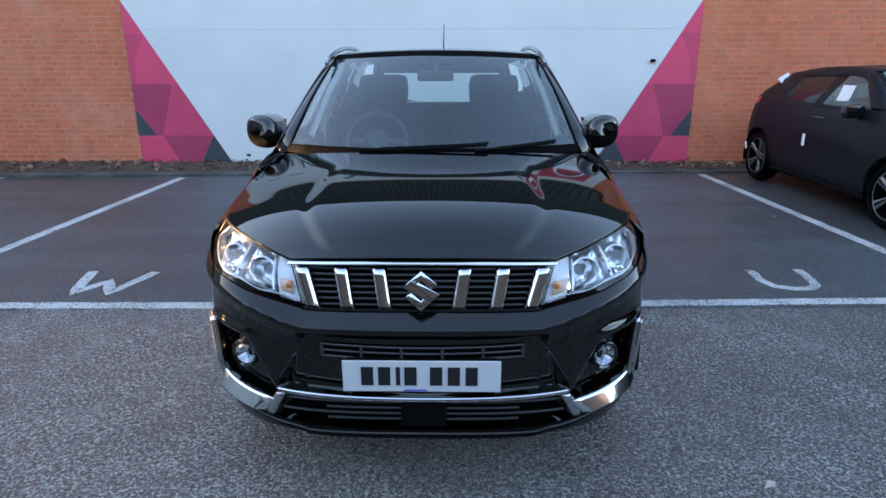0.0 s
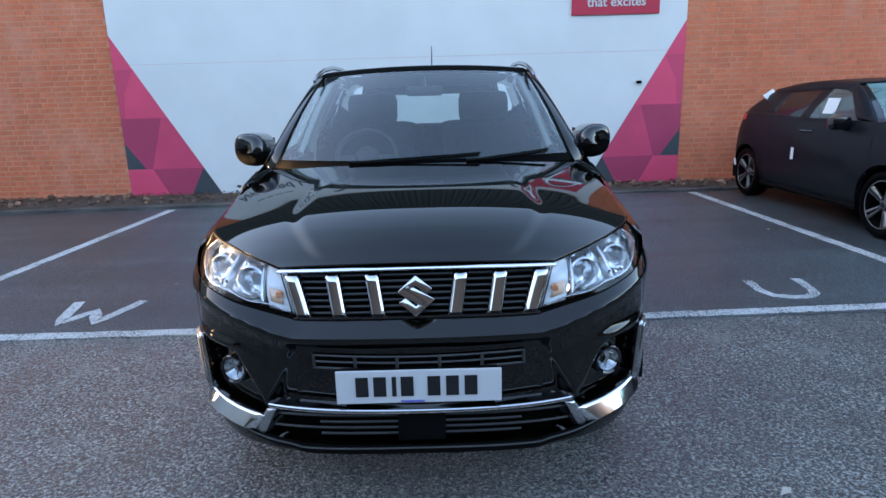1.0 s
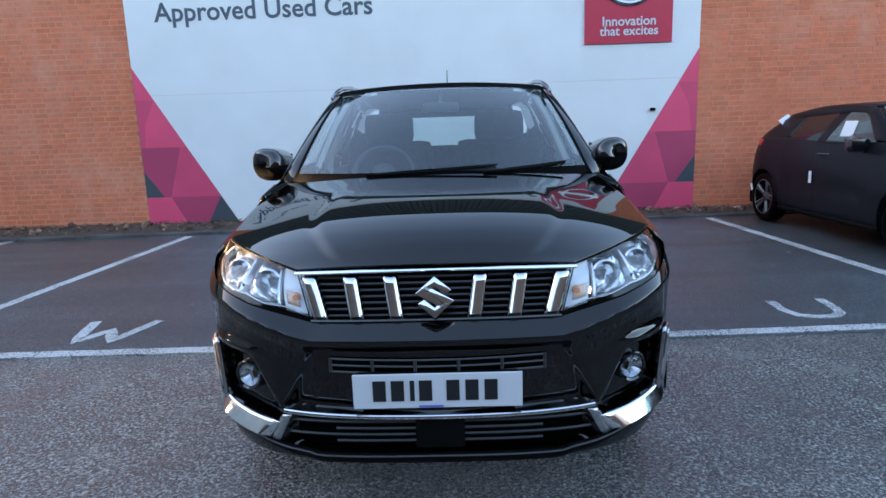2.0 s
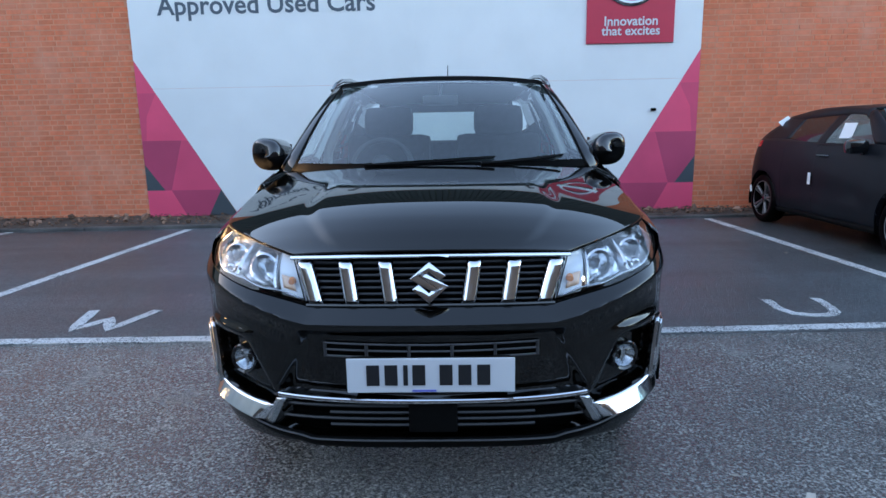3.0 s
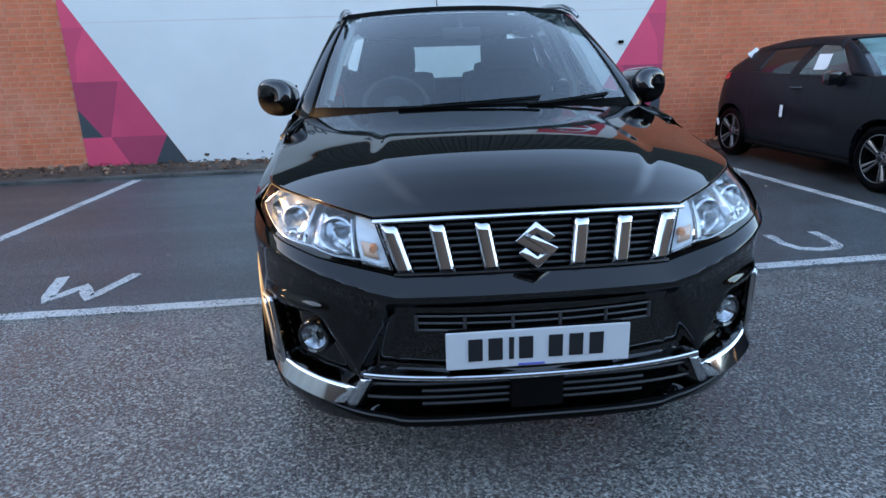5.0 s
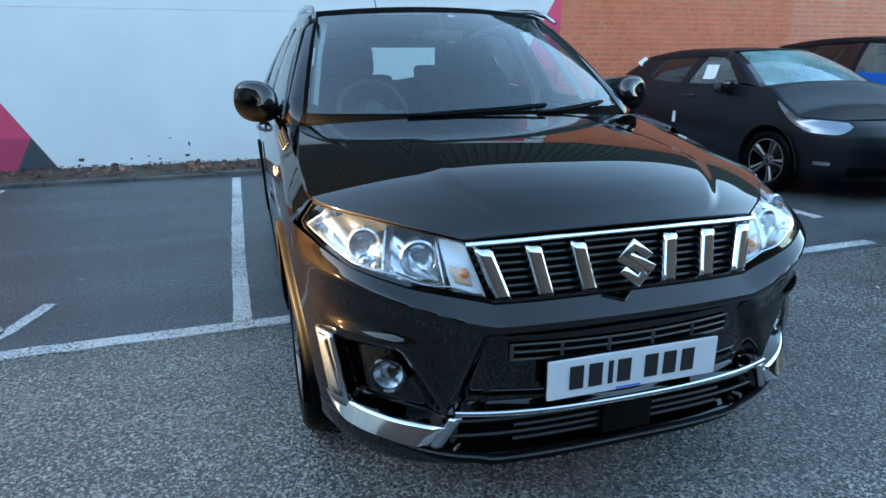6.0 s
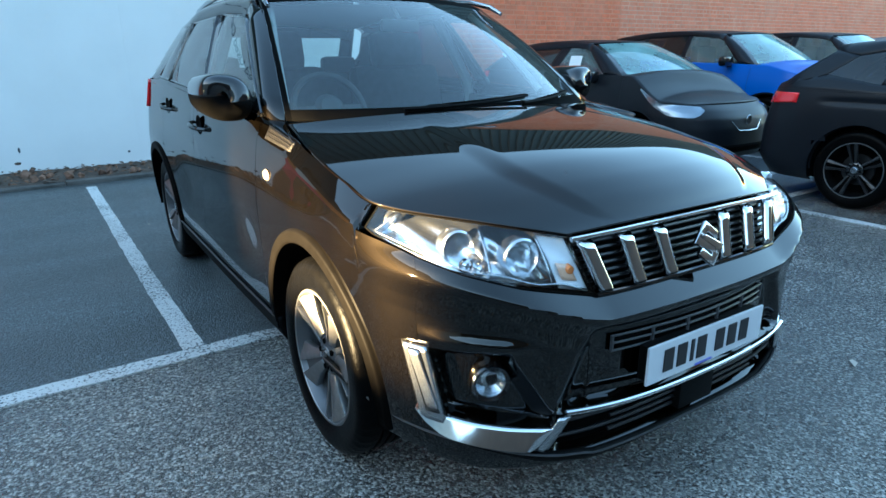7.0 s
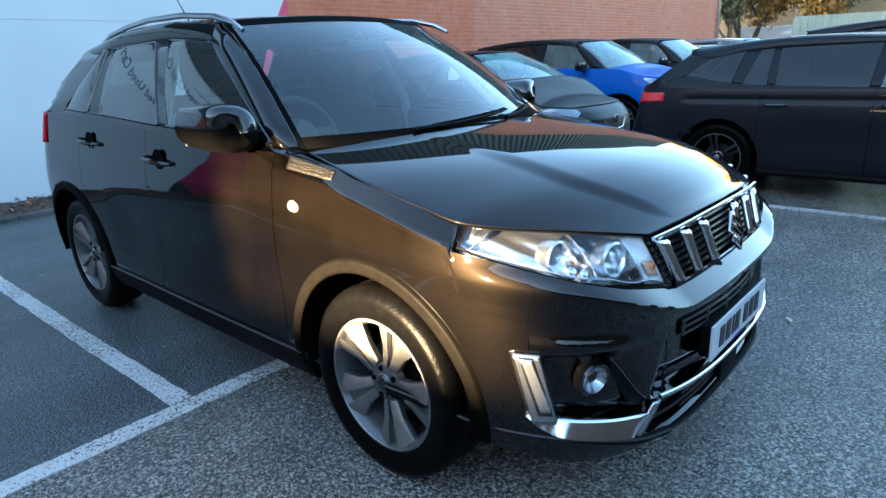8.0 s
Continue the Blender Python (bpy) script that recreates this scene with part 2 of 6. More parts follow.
M = dict(
    paint=material("black_pearl_paint", (0.0036, 0.0028, 0.0020), 0.46, 1.0, 1.0, 0.25, 3.0, spread=0.05),
    gloss=material("gloss_black_plastic", (0.006, 0.006, 0.007), 0.12, 0.0, 0.6),
    plastic=material("textured_black_plastic", (0.0015, 0.0015, 0.0016), 0.7, 0.0, 0.0, 0.3, 30, 0.15, 400, spec=0.12),
    # near-black for black parts and for recesses, whose shade is in the colour
    deep=material("black_parts_and_recess_shade", (0.002, 0.002, 0.002), 0.9, spec=0.05),
    chrome=material("chrome", (0.74, 0.75, 0.77), 0.09, 1.0),
    satin=material("satin_silver", (0.48, 0.50, 0.52), 0.25, 1.0),
    reflector=material("lamp_reflector", (0.62, 0.64, 0.66), 0.26, 0.985),
    alloy=material("machined_alloy", (0.32, 0.32, 0.32), 0.46, 1.0, 0.0, 0.12, 60),
    alloy_dark=material("grey_painted_alloy", (0.12, 0.12, 0.125), 0.38, 0.6),
    indicator=material("clear_indicator_lens", (0.11, 0.095, 0.085), 0.15, 0.0, 0.4),
    rib=material("bronze_grey_trim", (0.014, 0.0125, 0.011), 0.34, 0.4, 0.0, 0.6, 220, 0.5, 160),
    rubber=material("tyre_rubber", (0.0018, 0.0018, 0.0019), 0.33, 0.0, 0.0, 0.35, 25, 0.15, 150, spec=0.05),
    glass=glass_material("car_glass", (0.78, 0.87, 0.86), 0.0, 0.19, 0.02),
    # film tinted sky-blue to put the reflected sky's haze into the colour
    screen=glass_material("hazy_windscreen_glass", (0.80, 0.90, 0.88), 0.01, 0.095, 0.015, (0.42, 0.74, 0.82)),
    # strong teal film: mist and the bright sky's reflection put into the colour
    hazed=glass_material("mist_and_sky_green_glass", (0.45, 0.62, 0.60), 0.02, 0.09, 0.26, (0.45, 0.80, 0.78)),
    tinted=glass_material("dark_tinted_glass", (0.10, 0.11, 0.12), 0.0, 0.19, 0.03),
    # grey-green film adds a pale haze to the side panes' colour
    car_pane=glass_material("parked_car_glass", (0.62, 0.72, 0.72), 0.0, 0.06, 0.20, (0.42, 0.50, 0.48)),
    dark_pane=glass_material("parked_car_dark_glass", (0.08, 0.09, 0.10), 0.0, 0.05, 0.02),
    facet=material("faceted_lamp_housing", (0.66, 0.68, 0.70), 0.24, 0.985),
    lens=glass_material("lamp_lens", (0.96, 0.98, 0.99), 0.07, 0.05),
    arch=material("semi_gloss_black_plastic", (0.0030, 0.0026, 0.0022), 0.52, 0.0, 0.0, 0.25, 30, 0.05, 300, spec=0.025),
    slat=material("dark_grille_plastic", (0.010, 0.010, 0.0115), 0.35, 0.0, 0.0, 0.2, 30),
    grey_plastic=material("grey_black_plastic", (0.05, 0.05, 0.054), 0.35, 0.0, 0.0, 0.2, 30),
    white_lens=material("white_lamp_plastic", (0.46, 0.49, 0.51), 0.22, 0.9, 0.3),
    amber=material("amber_bulb_lens", (0.8, 0.22, 0.05), 0.15, 0.0, 0.5),
    amber_clear=material("pale_amber_lens", (0.75, 0.45, 0.30), 0.15, 0.0, 0.5),
    red=material("red_lamp_lens", (0.75, 0.012, 0.02), 0.12, 0.0, 0.8),
    plate=material("white_plate", (0.64, 0.65, 0.67), 0.3, 0.0, 0.0),
    print=material("black_print", (0.012, 0.012, 0.014), 0.4),
    fabric=material("dark_seat_cloth", (0.025, 0.026, 0.028), 0.9, 0.0, 0.0, 0.3, 30, 0.2, 300),
    trim=material("dark_interior_trim", (0.03, 0.03, 0.032), 0.65, 0.0, 0.0, 0.2, 20, 0.1, 300),
    headliner=material("pale_headliner", (0.42, 0.42, 0.40), 0.9),
    lining=material("grey_pillar_lining", (0.30, 0.31, 0.31), 0.9),
    paper=material("white_paper", (0.8, 0.8, 0.8), 0.7),
    asphalt=asphalt_material("damp_chipped_tarmac", (0.044, 0.041, 0.036), (0.46, 0.435, 0.39), 0.14, 1.0, 135, 1.0, 0.007),
    bay=asphalt_material("smooth_damp_tarmac", (0.017, 0.0215, 0.023), (0.125, 0.156, 0.162), 0.36, 1.0, 130, 0.4, 0.0065, 0.22),
    line=road_paint_material("worn_white_road_paint", (0.66, 0.66, 0.64), (0.09, 0.088, 0.085)),
    brick=material("orange_red_brick", (0.80, 0.195, 0.088), 0.85, 0.0, 0.0, 0.0, 14, 0.4, 90, (0.68, 0.165, 0.075), 1.5, 0.09, bloom=(0.80, 0.34, 0.22)),
    mortar=material("brown_mortar", (0.80, 0.31, 0.18), 0.95, 0.0, 0.0, 0.2, 6, 0.3, 120, bloom=(0.80, 0.36, 0.24)),
    white=material("white_wall_paint", (0.80, 0.80, 0.79), 0.6, 0.0, 0.0, 0.06, 1.3, 0.12, 9),
    pink=material("crimson_wall_paint", (0.93, 0.085, 0.175), 0.6, 0.0, 0.0, 0.1, 2, 0.12, 9),
    pink2=material("deep_crimson_wall_paint", (0.78, 0.072, 0.155), 0.6, 0.0, 0.0, 0.1, 2, 0.12, 9),
    pink3=material("dark_crimson_wall_paint", (0.54, 0.055, 0.125), 0.6, 0.0, 0.0, 0.1, 2, 0.12, 9),
    slate=material("slate_grey_wall_paint", (0.06, 0.075, 0.085), 0.6, 0.0, 0.0, 0.1, 2, 0.12, 9),
    signred=material("red_sign_panel", (0.62, 0.035, 0.07), 0.4, 0.0, 0.0, 0.06, 3),
    signgrey=material("grey_lettering", (0.075, 0.10, 0.125), 0.5),
    cladding=material("dark_green_cladding", (0.022, 0.036, 0.032), 0.45, 0.0, 0.0, 0.25, 1.5),
    kerb=material("old_concrete_kerb", (0.11, 0.10, 0.09), 0.85, 0.0, 0.0, 0.0, 5, 0.5, 60, (0.045, 0.042, 0.038)),
    soil=material("dark_leafy_soil", (0.05, 0.038, 0.03), 0.95, 0.0, 0.0, 0.0, 12, 0.8, 60, (0.10, 0.065, 0.045)),
    leaf=material("brown_fallen_leaf", (0.13, 0.062, 0.032), 0.8, 0.0, 0.0, 0.3, 20, 0.0, 60, None, 1.5, 0.5),
    stone=material("broken_brick_rubble", (0.28, 0.15, 0.10), 0.9, 0.0, 0.0, 0.4, 15, 0.4, 60, None, 1.5, 0.5),
)


M["paint"].node_tree.nodes["Principled BSDF"].inputs["Specular Tint"].default_value = (0.24, 0.23, 0.21, 1)
M["paint"].node_tree.nodes["Principled BSDF"].inputs["Coat IOR"].default_value = 1.55


# ---- mesh helpers ----
def link(name, bm, mat, parent=None, label="", smooth=True, fix=True):
    if fix:
        bmesh.ops.recalc_face_normals(bm, faces=bm.faces)
    me = bpy.data.meshes.new(name)
    bm.to_mesh(me)
    bm.free()
    if smooth:
        me.shade_smooth()
        me.set_sharp_from_angle(angle=radians(35))
    me.materials.append(mat)
    ob = new(name, me)
    if parent:
        ob.parent = parent
    if label:
        ob["label"] = label
    return ob


def part(name, bm, mat, parent, label="", thick=0.0, smooth=True, dark_edge=False):
    """Link a bmesh as one mesh under a thing or a part."""
    ob = link(name, bm, mat, parent, label, smooth)
    if thick:
        s = ob.modifiers.new("thickness", "SOLIDIFY")
        s.thickness, s.offset = thick, -1.0
        ob.data.materials.append(M["deep"])
        s.material_offset_rim = 1 if dark_edge else 0
    return ob


def thing(name, label, category, group="", m=None):
    ob = new(name)
    if m is not None:
        ob.matrix_world = m
    return tagged(ob, label, category, group)


def sheet(fn, nu, nv, flip=False, keep=None):
    """A grid mesh from fn(u, v), u and v from 0 to 1."""
    bm = bmesh.new()
    vs = [[bm.verts.new(fn(i / nu, j / nv)) for j in range(nv + 1)] for i in range(nu + 1)]
    for i in range(nu):
        for j in range(nv):
            q = [vs[i][j], vs[i + 1][j], vs[i + 1][j + 1], vs[i][j + 1]]
            if keep and not keep(sum((v.co for v in q), Vector()) / 4):
                continue
            bm.faces.new(q[::-1] if flip else q)
    bmesh.ops.delete(bm, geom=[v for v in bm.verts if not v.link_faces], context="VERTS")
    return bm


def box(bm, cx, cy, cz, sx, sy, sz, bevel=0.0, m=None):
    r = bmesh.ops.create_cube(bm, size=1.0, matrix=(m or Matrix()) @ Matrix.Translation((cx, cy, cz)) @ Matrix.Diagonal((sx, sy, sz, 1)))
    if bevel:
        es = list({e for v in r["verts"] for e in v.link_edges})
        bmesh.ops.bevel(bm, geom=es, offset=bevel, segments=2, affect="EDGES", profile=0.6)
    return bm


def boxed(cx, cy, cz, sx, sy, sz, bevel=0.0, m=None):
    return box(bmesh.new(), cx, cy, cz, sx, sy, sz, bevel, m)


def prism(outline, depth, place, bevel=0.0):
    """A flat outline (u, v), given depth along its normal, set by the matrix place."""
    bm = bmesh.new()
    f = bm.faces.new([bm.verts.new((u, v, 0)) for u, v in outline])
    r = bmesh.ops.extrude_face_region(bm, geom=[f])
    bmesh.ops.translate(bm, vec=(0, 0, depth), verts=[g for g in r["geom"] if isinstance(g, bmesh.types.BMVert)])
    if bevel:
        bmesh.ops.recalc_face_normals(bm, faces=bm.faces)
        bmesh.ops.bevel(bm, geom=list(bm.edges), offset=bevel, segments=2, affect="EDGES", profile=0.6)
    bmesh.ops.transform(bm, matrix=place, verts=bm.verts)
    return bm


def lathe(profile, seg, place=None):
    """Spin (radius, height) pairs round the local z axis."""
    bm = bmesh.new()
    rings = [[bm.verts.new((r * math.cos(a), r * math.sin(a), h)) for a in (2 * math.pi * k / seg for k in range(seg))] for r, h in profile]
    for a, b in zip(rings, rings[1:]):
        for k in range(seg):
            bm.faces.new((a[k], a[(k + 1) % seg], b[(k + 1) % seg], b[k]))
    bmesh.ops.remove_doubles(bm, verts=bm.verts, dist=1e-5)
    if place is not None:
        bmesh.ops.transform(bm, matrix=place, verts=bm.verts)
    return bm


def tube(points, radii, seg=8, flat=1.0):
    """A round bar along points; flat squeezes it along its side."""
    bm = bmesh.new()
    pts = [Vector(p) for p in points]
    if not hasattr(radii, "__len__"):
        radii = [radii] * len(pts)
    rings = []
    for i, p in enumerate(pts):
        d = (pts[min(i + 1, len(pts) - 1)] - pts[max(i - 1, 0)]).normalized()
        side = d.cross(Vector((0, 0, 1)))
        side = side.normalized() if side.length > 1e-3 else Vector((1, 0, 0))
        up = side.cross(d).normalized()
        rings.append([bm.verts.new(p + radii[i] * (math.cos(a) * side * flat + math.sin(a) * up)) for a in (2 * math.pi * k / seg for k in range(seg))])
    for a, b in zip(rings, rings[1:]):
        for k in range(seg):
            bm.faces.new((a[k], a[(k + 1) % seg], b[(k + 1) % seg], b[k]))
    bm.faces.new(rings[0][::-1])
    bm.faces.new(rings[-1])
    return bm


def lerp(a, b, t):
    return a + (b - a) * t


def curve(*knots):
    """A smooth function through (t, value) knots; values may be tuples."""
    ts = [k[0] for k in knots]
    vs = [np.atleast_1d(np.array(k[1], float)) for k in knots]
    n = len(ts)
    ms = []
    for i in range(n):
        a, b = max(i - 1, 0), min(i + 1, n - 1)
        ms.append((vs[b] - vs[a]) / (ts[b] - ts[a]))

    def at(t):
        t = min(max(t, ts[0]), ts[-1])
        i = max(k for k in range(n - 1) if ts[k] <= t + 1e-12)
        h = ts[i + 1] - ts[i]
        s = (t - ts[i]) / h
        v = (2 * s**3 - 3 * s**2 + 1) * vs[i] + (s**3 - 2 * s**2 + s) * h * ms[i] + (-2 * s**3 + 3 * s**2) * vs[i + 1] + (s**3 - s**2) * h * ms[i + 1]
        return float(v[0]) if len(v) == 1 else tuple(float(c) for c in v)
    return at


def linear(*knots):
    ts, vs = [k[0] for k in knots], [k[1] for k in knots]
    return lambda t: float(np.interp(t, ts, vs))


def step(a, b, t):
    s = min(max((t - a) / (b - a), 0.0), 1.0)
    return s * s * (3 - 2 * s)


# ---- setting ----
def flat(name, outline, z0, z1, mat, label="", kind="structure", category=""):
    """A slab with a flat outline in plan."""
    ob = link(name, prism(outline, z1 - z0, Matrix.Translation((0, 0, z0))), mat, None, "", False)
    return tagged(ob, label, category, "", kind)


M["pale_leaf"] = material("pale_dead_leaf", (0.42, 0.36, 0.30), 0.7, 0.0, 0.0, 0.3, 20, 0.0, 60, None, 1.5, 0.4)
WALL = 7.374
kerb_y = lambda x: 6.42 + 0.045 * (x + 1.0)
flat("ground", [(-400, -400), (400, -400), (400, 400), (-400, 400)], -0.3, 0.0, M["asphalt"], "damp grey chipped tarmac of a car park", category="ground")
flat("parking_bays_surface", [(-25, 1.3), (-25, kerb_y(-25) + 0.03), (24, kerb_y(24) + 0.03), (24, 2.2)], -0.1, 0.003, M["bay"], "smoother dark damp tarmac inside the parking bays", category="ground")


def painted_line(points, width, label="worn white painted parking bay line on tarmac", name="bay_line"):
    """A strip of thick road paint along points, with slightly ragged edges."""
    bm = bmesh.new()
    rng = random.Random(len(points) + int(points[0][0] * 100))
    pts = []
    for (x0, y0), (x1, y1) in zip(points, points[1:]):
        n = max(2, int(math.hypot(x1 - x0, y1 - y0) / 0.06))
        pts += [Vector((lerp(x0, x1, k / n), lerp(y0, y1, k / n))) for k in range(n)]
    pts.append(Vector(points[-1]))
    rows = []
    for i, p in enumerate(pts):
        d = (pts[min(i + 1, len(pts) - 1)] - pts[max(i - 1, 0)]).normalized()
        s = Vector((-d.y, d.x))
        a, b = p + s * (width / 2 + rng.uniform(-0.004, 0.004)), p - s * (width / 2 + rng.uniform(-0.004, 0.004))
        rows.append([bm.verts.new((a.x, a.y, 0.0005)), bm.verts.new((a.x, a.y, 0.007)), bm.verts.new((b.x, b.y, 0.007)), bm.verts.new((b.x, b.y, 0.0005))])
    for a, b in zip(rows, rows[1:]):
        for k in range(3):
            bm.faces.new((a[k], a[k + 1], b[k + 1], b[k]))
    return tagged(link(name, bm, M["line"], None, "", False), label, "line", "painted bay markings", "structure")


painted_line([(-24, 1.40), (-2.4, 1.762), (-1.06, 1.783), (-0.6, 1.79), (1.2, 1.848), (3.35, 1.93)], 0.096, "worn white painted line across the mouths of the bays")
painted_line([(-1.058, 1.836), (-1.09, 3.0), (-1.105, 4.0), (-1.14, 6.22)], 0.092)
painted_line([(-3.64, 1.80), (-3.52, 6.22)], 0.10)
painted_line([(1.22, 1.92), (1.16, 6.4)], 0.10)
painted_line([(3.62, 2.6), (3.48, 6.52)], 0.10)
painted_line([(-6.15, 1.76), (-5.95, 6.3)], 0.10)
painted_line([(6.1, 2.6), (6.0, 6.5)], 0.10)
painted_line([(3.86, -9.0), (3.74, 1.98), (12.0, 2.08)], 0.09, "worn white painted corner of the opposite parking bays")
painted_line([(4.55, 2.68), (16.0, 2.85)], 0.09, "worn white painted line in front of the parked cars")
# letters painted on the tarmac, read from the wall's side
painted_line([(-2.55, 2.42), (-2.44, 1.98), (-2.32, 2.22), (-2.20, 1.98), (-2.08, 2.41)], 0.075, "worn white letter W painted on the tarmac", "painted_letter")
painted_line([(2.29, 2.51), (2.27, 2.28), (2.31, 2.17), (2.42, 2.125), (2.53, 2.13), (2.60, 2.20), (2.63, 2.32), (2.65, 2.53)], 0.065, "worn white letter U painted on the tarmac", "painted_letter")

# the building: a long brick wall with dark profiled cladding over it
WALL_TOP = 4.0
W_END = 21.5
wall = link("wall_north", boxed((-26 + W_END) / 2, WALL + 0.15, WALL_TOP / 2 - 0.15, 26 + W_END, 0.28, WALL_TOP + 0.3), M["mortar"], None, "", False)
tagged(wall, "long orange-red brick wall of a low building", "wall", "", "structure")
gable = link("wall_east", boxed(W_END - 0.15, WALL + 9.2, WALL_TOP / 2 - 0.15, 0.3, 17.8, WALL_TOP + 0.3), M["brick"], None, "", False)
tagged(gable, "brick end wall of the low building", "wall", "", "structure")


def corrugated(x0, x1, z0, z1, y, pitch=0.25, depth=0.04):
    bm = bmesh.new()
    xs, k, x = [], 0, x0
    for i in range(int((x1 - x0) / pitch)):
        for f, d in ((0.0, 0), (0.45, 0), (0.55, 1), (0.9, 1)):
            xs.append((x0 + (i + f) * pitch, y - depth * d))
    lo = [bm.verts.new((x, yy, z0)) for x, yy in xs]
    hi = [bm.verts.new((x, yy, z1)) for x, yy in xs]
    for i in range(len(xs) - 1):
        bm.faces.new((lo[i], lo[i + 1], hi[i + 1], hi[i]))
    return bm


clad = part("cladding", corrugated(-26, W_END + 0.2, WALL_TOP - 0.02, 6.6, WALL - 0.03), M["cladding"], wall, "dark green profiled metal cladding")
M["pale_mortar"] = material("pale_repointed_mortar", (0.82, 0.44, 0.30), 0.95, 0.0, 0.0, 0.2, 6, 0.3, 120)
M["pale_brick"] = material("pale_orange_brick", (0.80, 0.235, 0.125), 0.85, 0.0, 0.0, 0.0, 14, 0.4, 90, (0.74, 0.205, 0.105), 1.5, 0.07, bloom=(0.80, 0.36, 0.235))
PALE_X = 7.86
part("repointed_joints", boxed((PALE_X + W_END) / 2, WALL + 0.0115, WALL_TOP / 2, W_END - PALE_X - 0.02, 0.004, WALL_TOP - 0.02), M["pale_mortar"], wall, "pale mortar of a repointed stretch", 0, False)
part("roof_edge", boxed((-26 + W_END) / 2, WALL + 0.25, 6.65, 26 + W_END + 0.4, 0.6, 0.12), M["cladding"], wall)
part("roof", boxed((-26 + W_END) / 2, WALL + 9.0, 6.55, 26 + W_END, 17.5, 0.1), M["cladding"], wall)
part("downpipe", tube([(W_END - 0.25, WALL - 0.06, 0.02), (W_END - 0.25, WALL - 0.06, 2.5), (W_END - 0.25, WALL - 0.06, WALL_TOP)], 0.05, 10), M["satin"], wall, "grey rainwater downpipe")

# the painted panel on the wall
X0, X1, KINK = -4.61, 3.57, 2.325
PANEL_TOP = 3.95
SEAM_X, SEAM_Z = -0.49, 1.92
front_of_wall = Matrix(((1, 0, 0, 0), (0, 0, -1, WALL - 0.001), (0, 1, 0, 0), (0, 0, 0, 1)))
mural = thing("wall_mural", "large white painted panel with crimson corners on the brick wall", "mural")


def slant(z, side):
    """The slanting lower edge of the white field."""
    return lerp(-3.23, X0, z / KINK) if side < 0 else lerp(2.19, X1, z / KINK)


def panel(name, outline, mat, label="", depth=0.008):
    part(name, prism(outline, depth, front_of_wall), mat, mural, label, 0.0, False)


g = 0.0015
panel("panel", [(-3.23, 0.02), (SEAM_X - 0.0003, 0.02), (SEAM_X - 0.0003, SEAM_Z - g), (slant(SEAM_Z, -1), SEAM_Z - g)], M["white"])
panel("panel", [(SEAM_X + 0.0003, 0.02), (2.19, 0.02), (slant(SEAM_Z, 1), SEAM_Z - g), (SEAM_X + 0.0003, SEAM_Z - g)], M["white"])
panel("panel", [(slant(SEAM_Z, -1), SEAM_Z + g), (SEAM_X - 0.0003, SEAM_Z + g), (SEAM_X - 0.0003, PANEL_TOP), (X0, PANEL_TOP), (X0, KINK)], M["white"])
panel("panel", [(SEAM_X + 0.0003, SEAM_Z + g), (slant(SEAM_Z, 1), SEAM_Z + g), (X1, KINK), (X1, PANEL_TOP), (SEAM_X + 0.0003, PANEL_TOP)], M["white"])
for s, xo in ((-1, X0), (1, X1)):
    e = lambda z: slant(z, s)
    t = lambda u, z: lerp(xo, slant(z, s), u)
    flip = lambda pts: pts if s < 0 else pts[::-1]
    for outline, k in (
        ([(xo, KINK), (xo, 1.86), (e(1.86), 1.86)], "pink"),
        ([(xo, 1.86), (t(0.22, 1.52), 1.52), (e(1.86), 1.86)], "pink2"),
        ([(xo, 1.86), (xo, 1.17), (t(0.10, 1.17), 1.17), (t(0.22, 1.52), 1.52)], "pink2"),
        ([(t(0.22, 1.52), 1.52), (t(0.10, 1.17), 1.17), (e(1.17), 1.17), (e(1.86), 1.86)], "pink"),
        ([(xo, 1.17), (xo, 0.82), (t(0.245, 0.43), 0.43), (t(0.33, 0.43), 0.43), (t(0.86, 1.17), 1.17)], "pink3"),
        ([(t(0.86, 1.17), 1.17), (t(0.33, 0.43), 0.43), (e(0.43), 0.43), (e(1.17), 1.17)], "pink2"),
        ([(xo, 0.82), (xo, 0.43), (t(0.245, 0.43), 0.43)], "slate"),
        ([(xo, 0.43), (xo, 0.02), (t(0.43, 0.02), 0.02), (t(0.33, 0.43), 0.43)], "pink"),
        ([(t(0.33, 0.43), 0.43), (t(0.43, 0.02), 0.02), (t(0.66, 0.02), 0.02), (e(0.43), 0.43)], "pink3"),
        ([(t(0.66, 0.02), 0.02), (e(0.02), 0.02), (e(0.43), 0.43)], "slate"),
    ):
        panel("triangle", flip(outline), M[k], "", 0.006)


rng = random.Random(31)
for x, z, w, h in ((-2.98, 0.20, 0.10, 0.05), (-3.02, 0.13, 0.05, 0.03), (-2.42, 0.19, 0.035, 0.03), (-2.21, 0.21, 0.03, 0.03), (-2.08, 0.17, 0.04, 0.03), (-1.93, 0.43, 0.04, 0.02), (-1.71, 0.35, 0.03, 0.075), (-1.75, 0.20, 0.09, 0.035), (-1.62, 0.13, 0.06, 0.05), (-1.30, 0.10, 0.09, 0.04), (-0.62, 0.24, 0.04, 0.03), (-2.62, 0.12, 0.12, 0.05)):
    spot = [(x + 0.5 * w * rng.uniform(0.65, 1.1) * math.cos(a), z - 0.06 + 0.5 * h * rng.uniform(0.6, 1.1) * math.sin(a)) for a in (2 * math.pi * k / 9 for k in range(9))]
    panel("bare_patch", spot, M["slate" if w < 0.06 else "soil"], "dark bare patch where the white paint has flaked off", 0.0095)


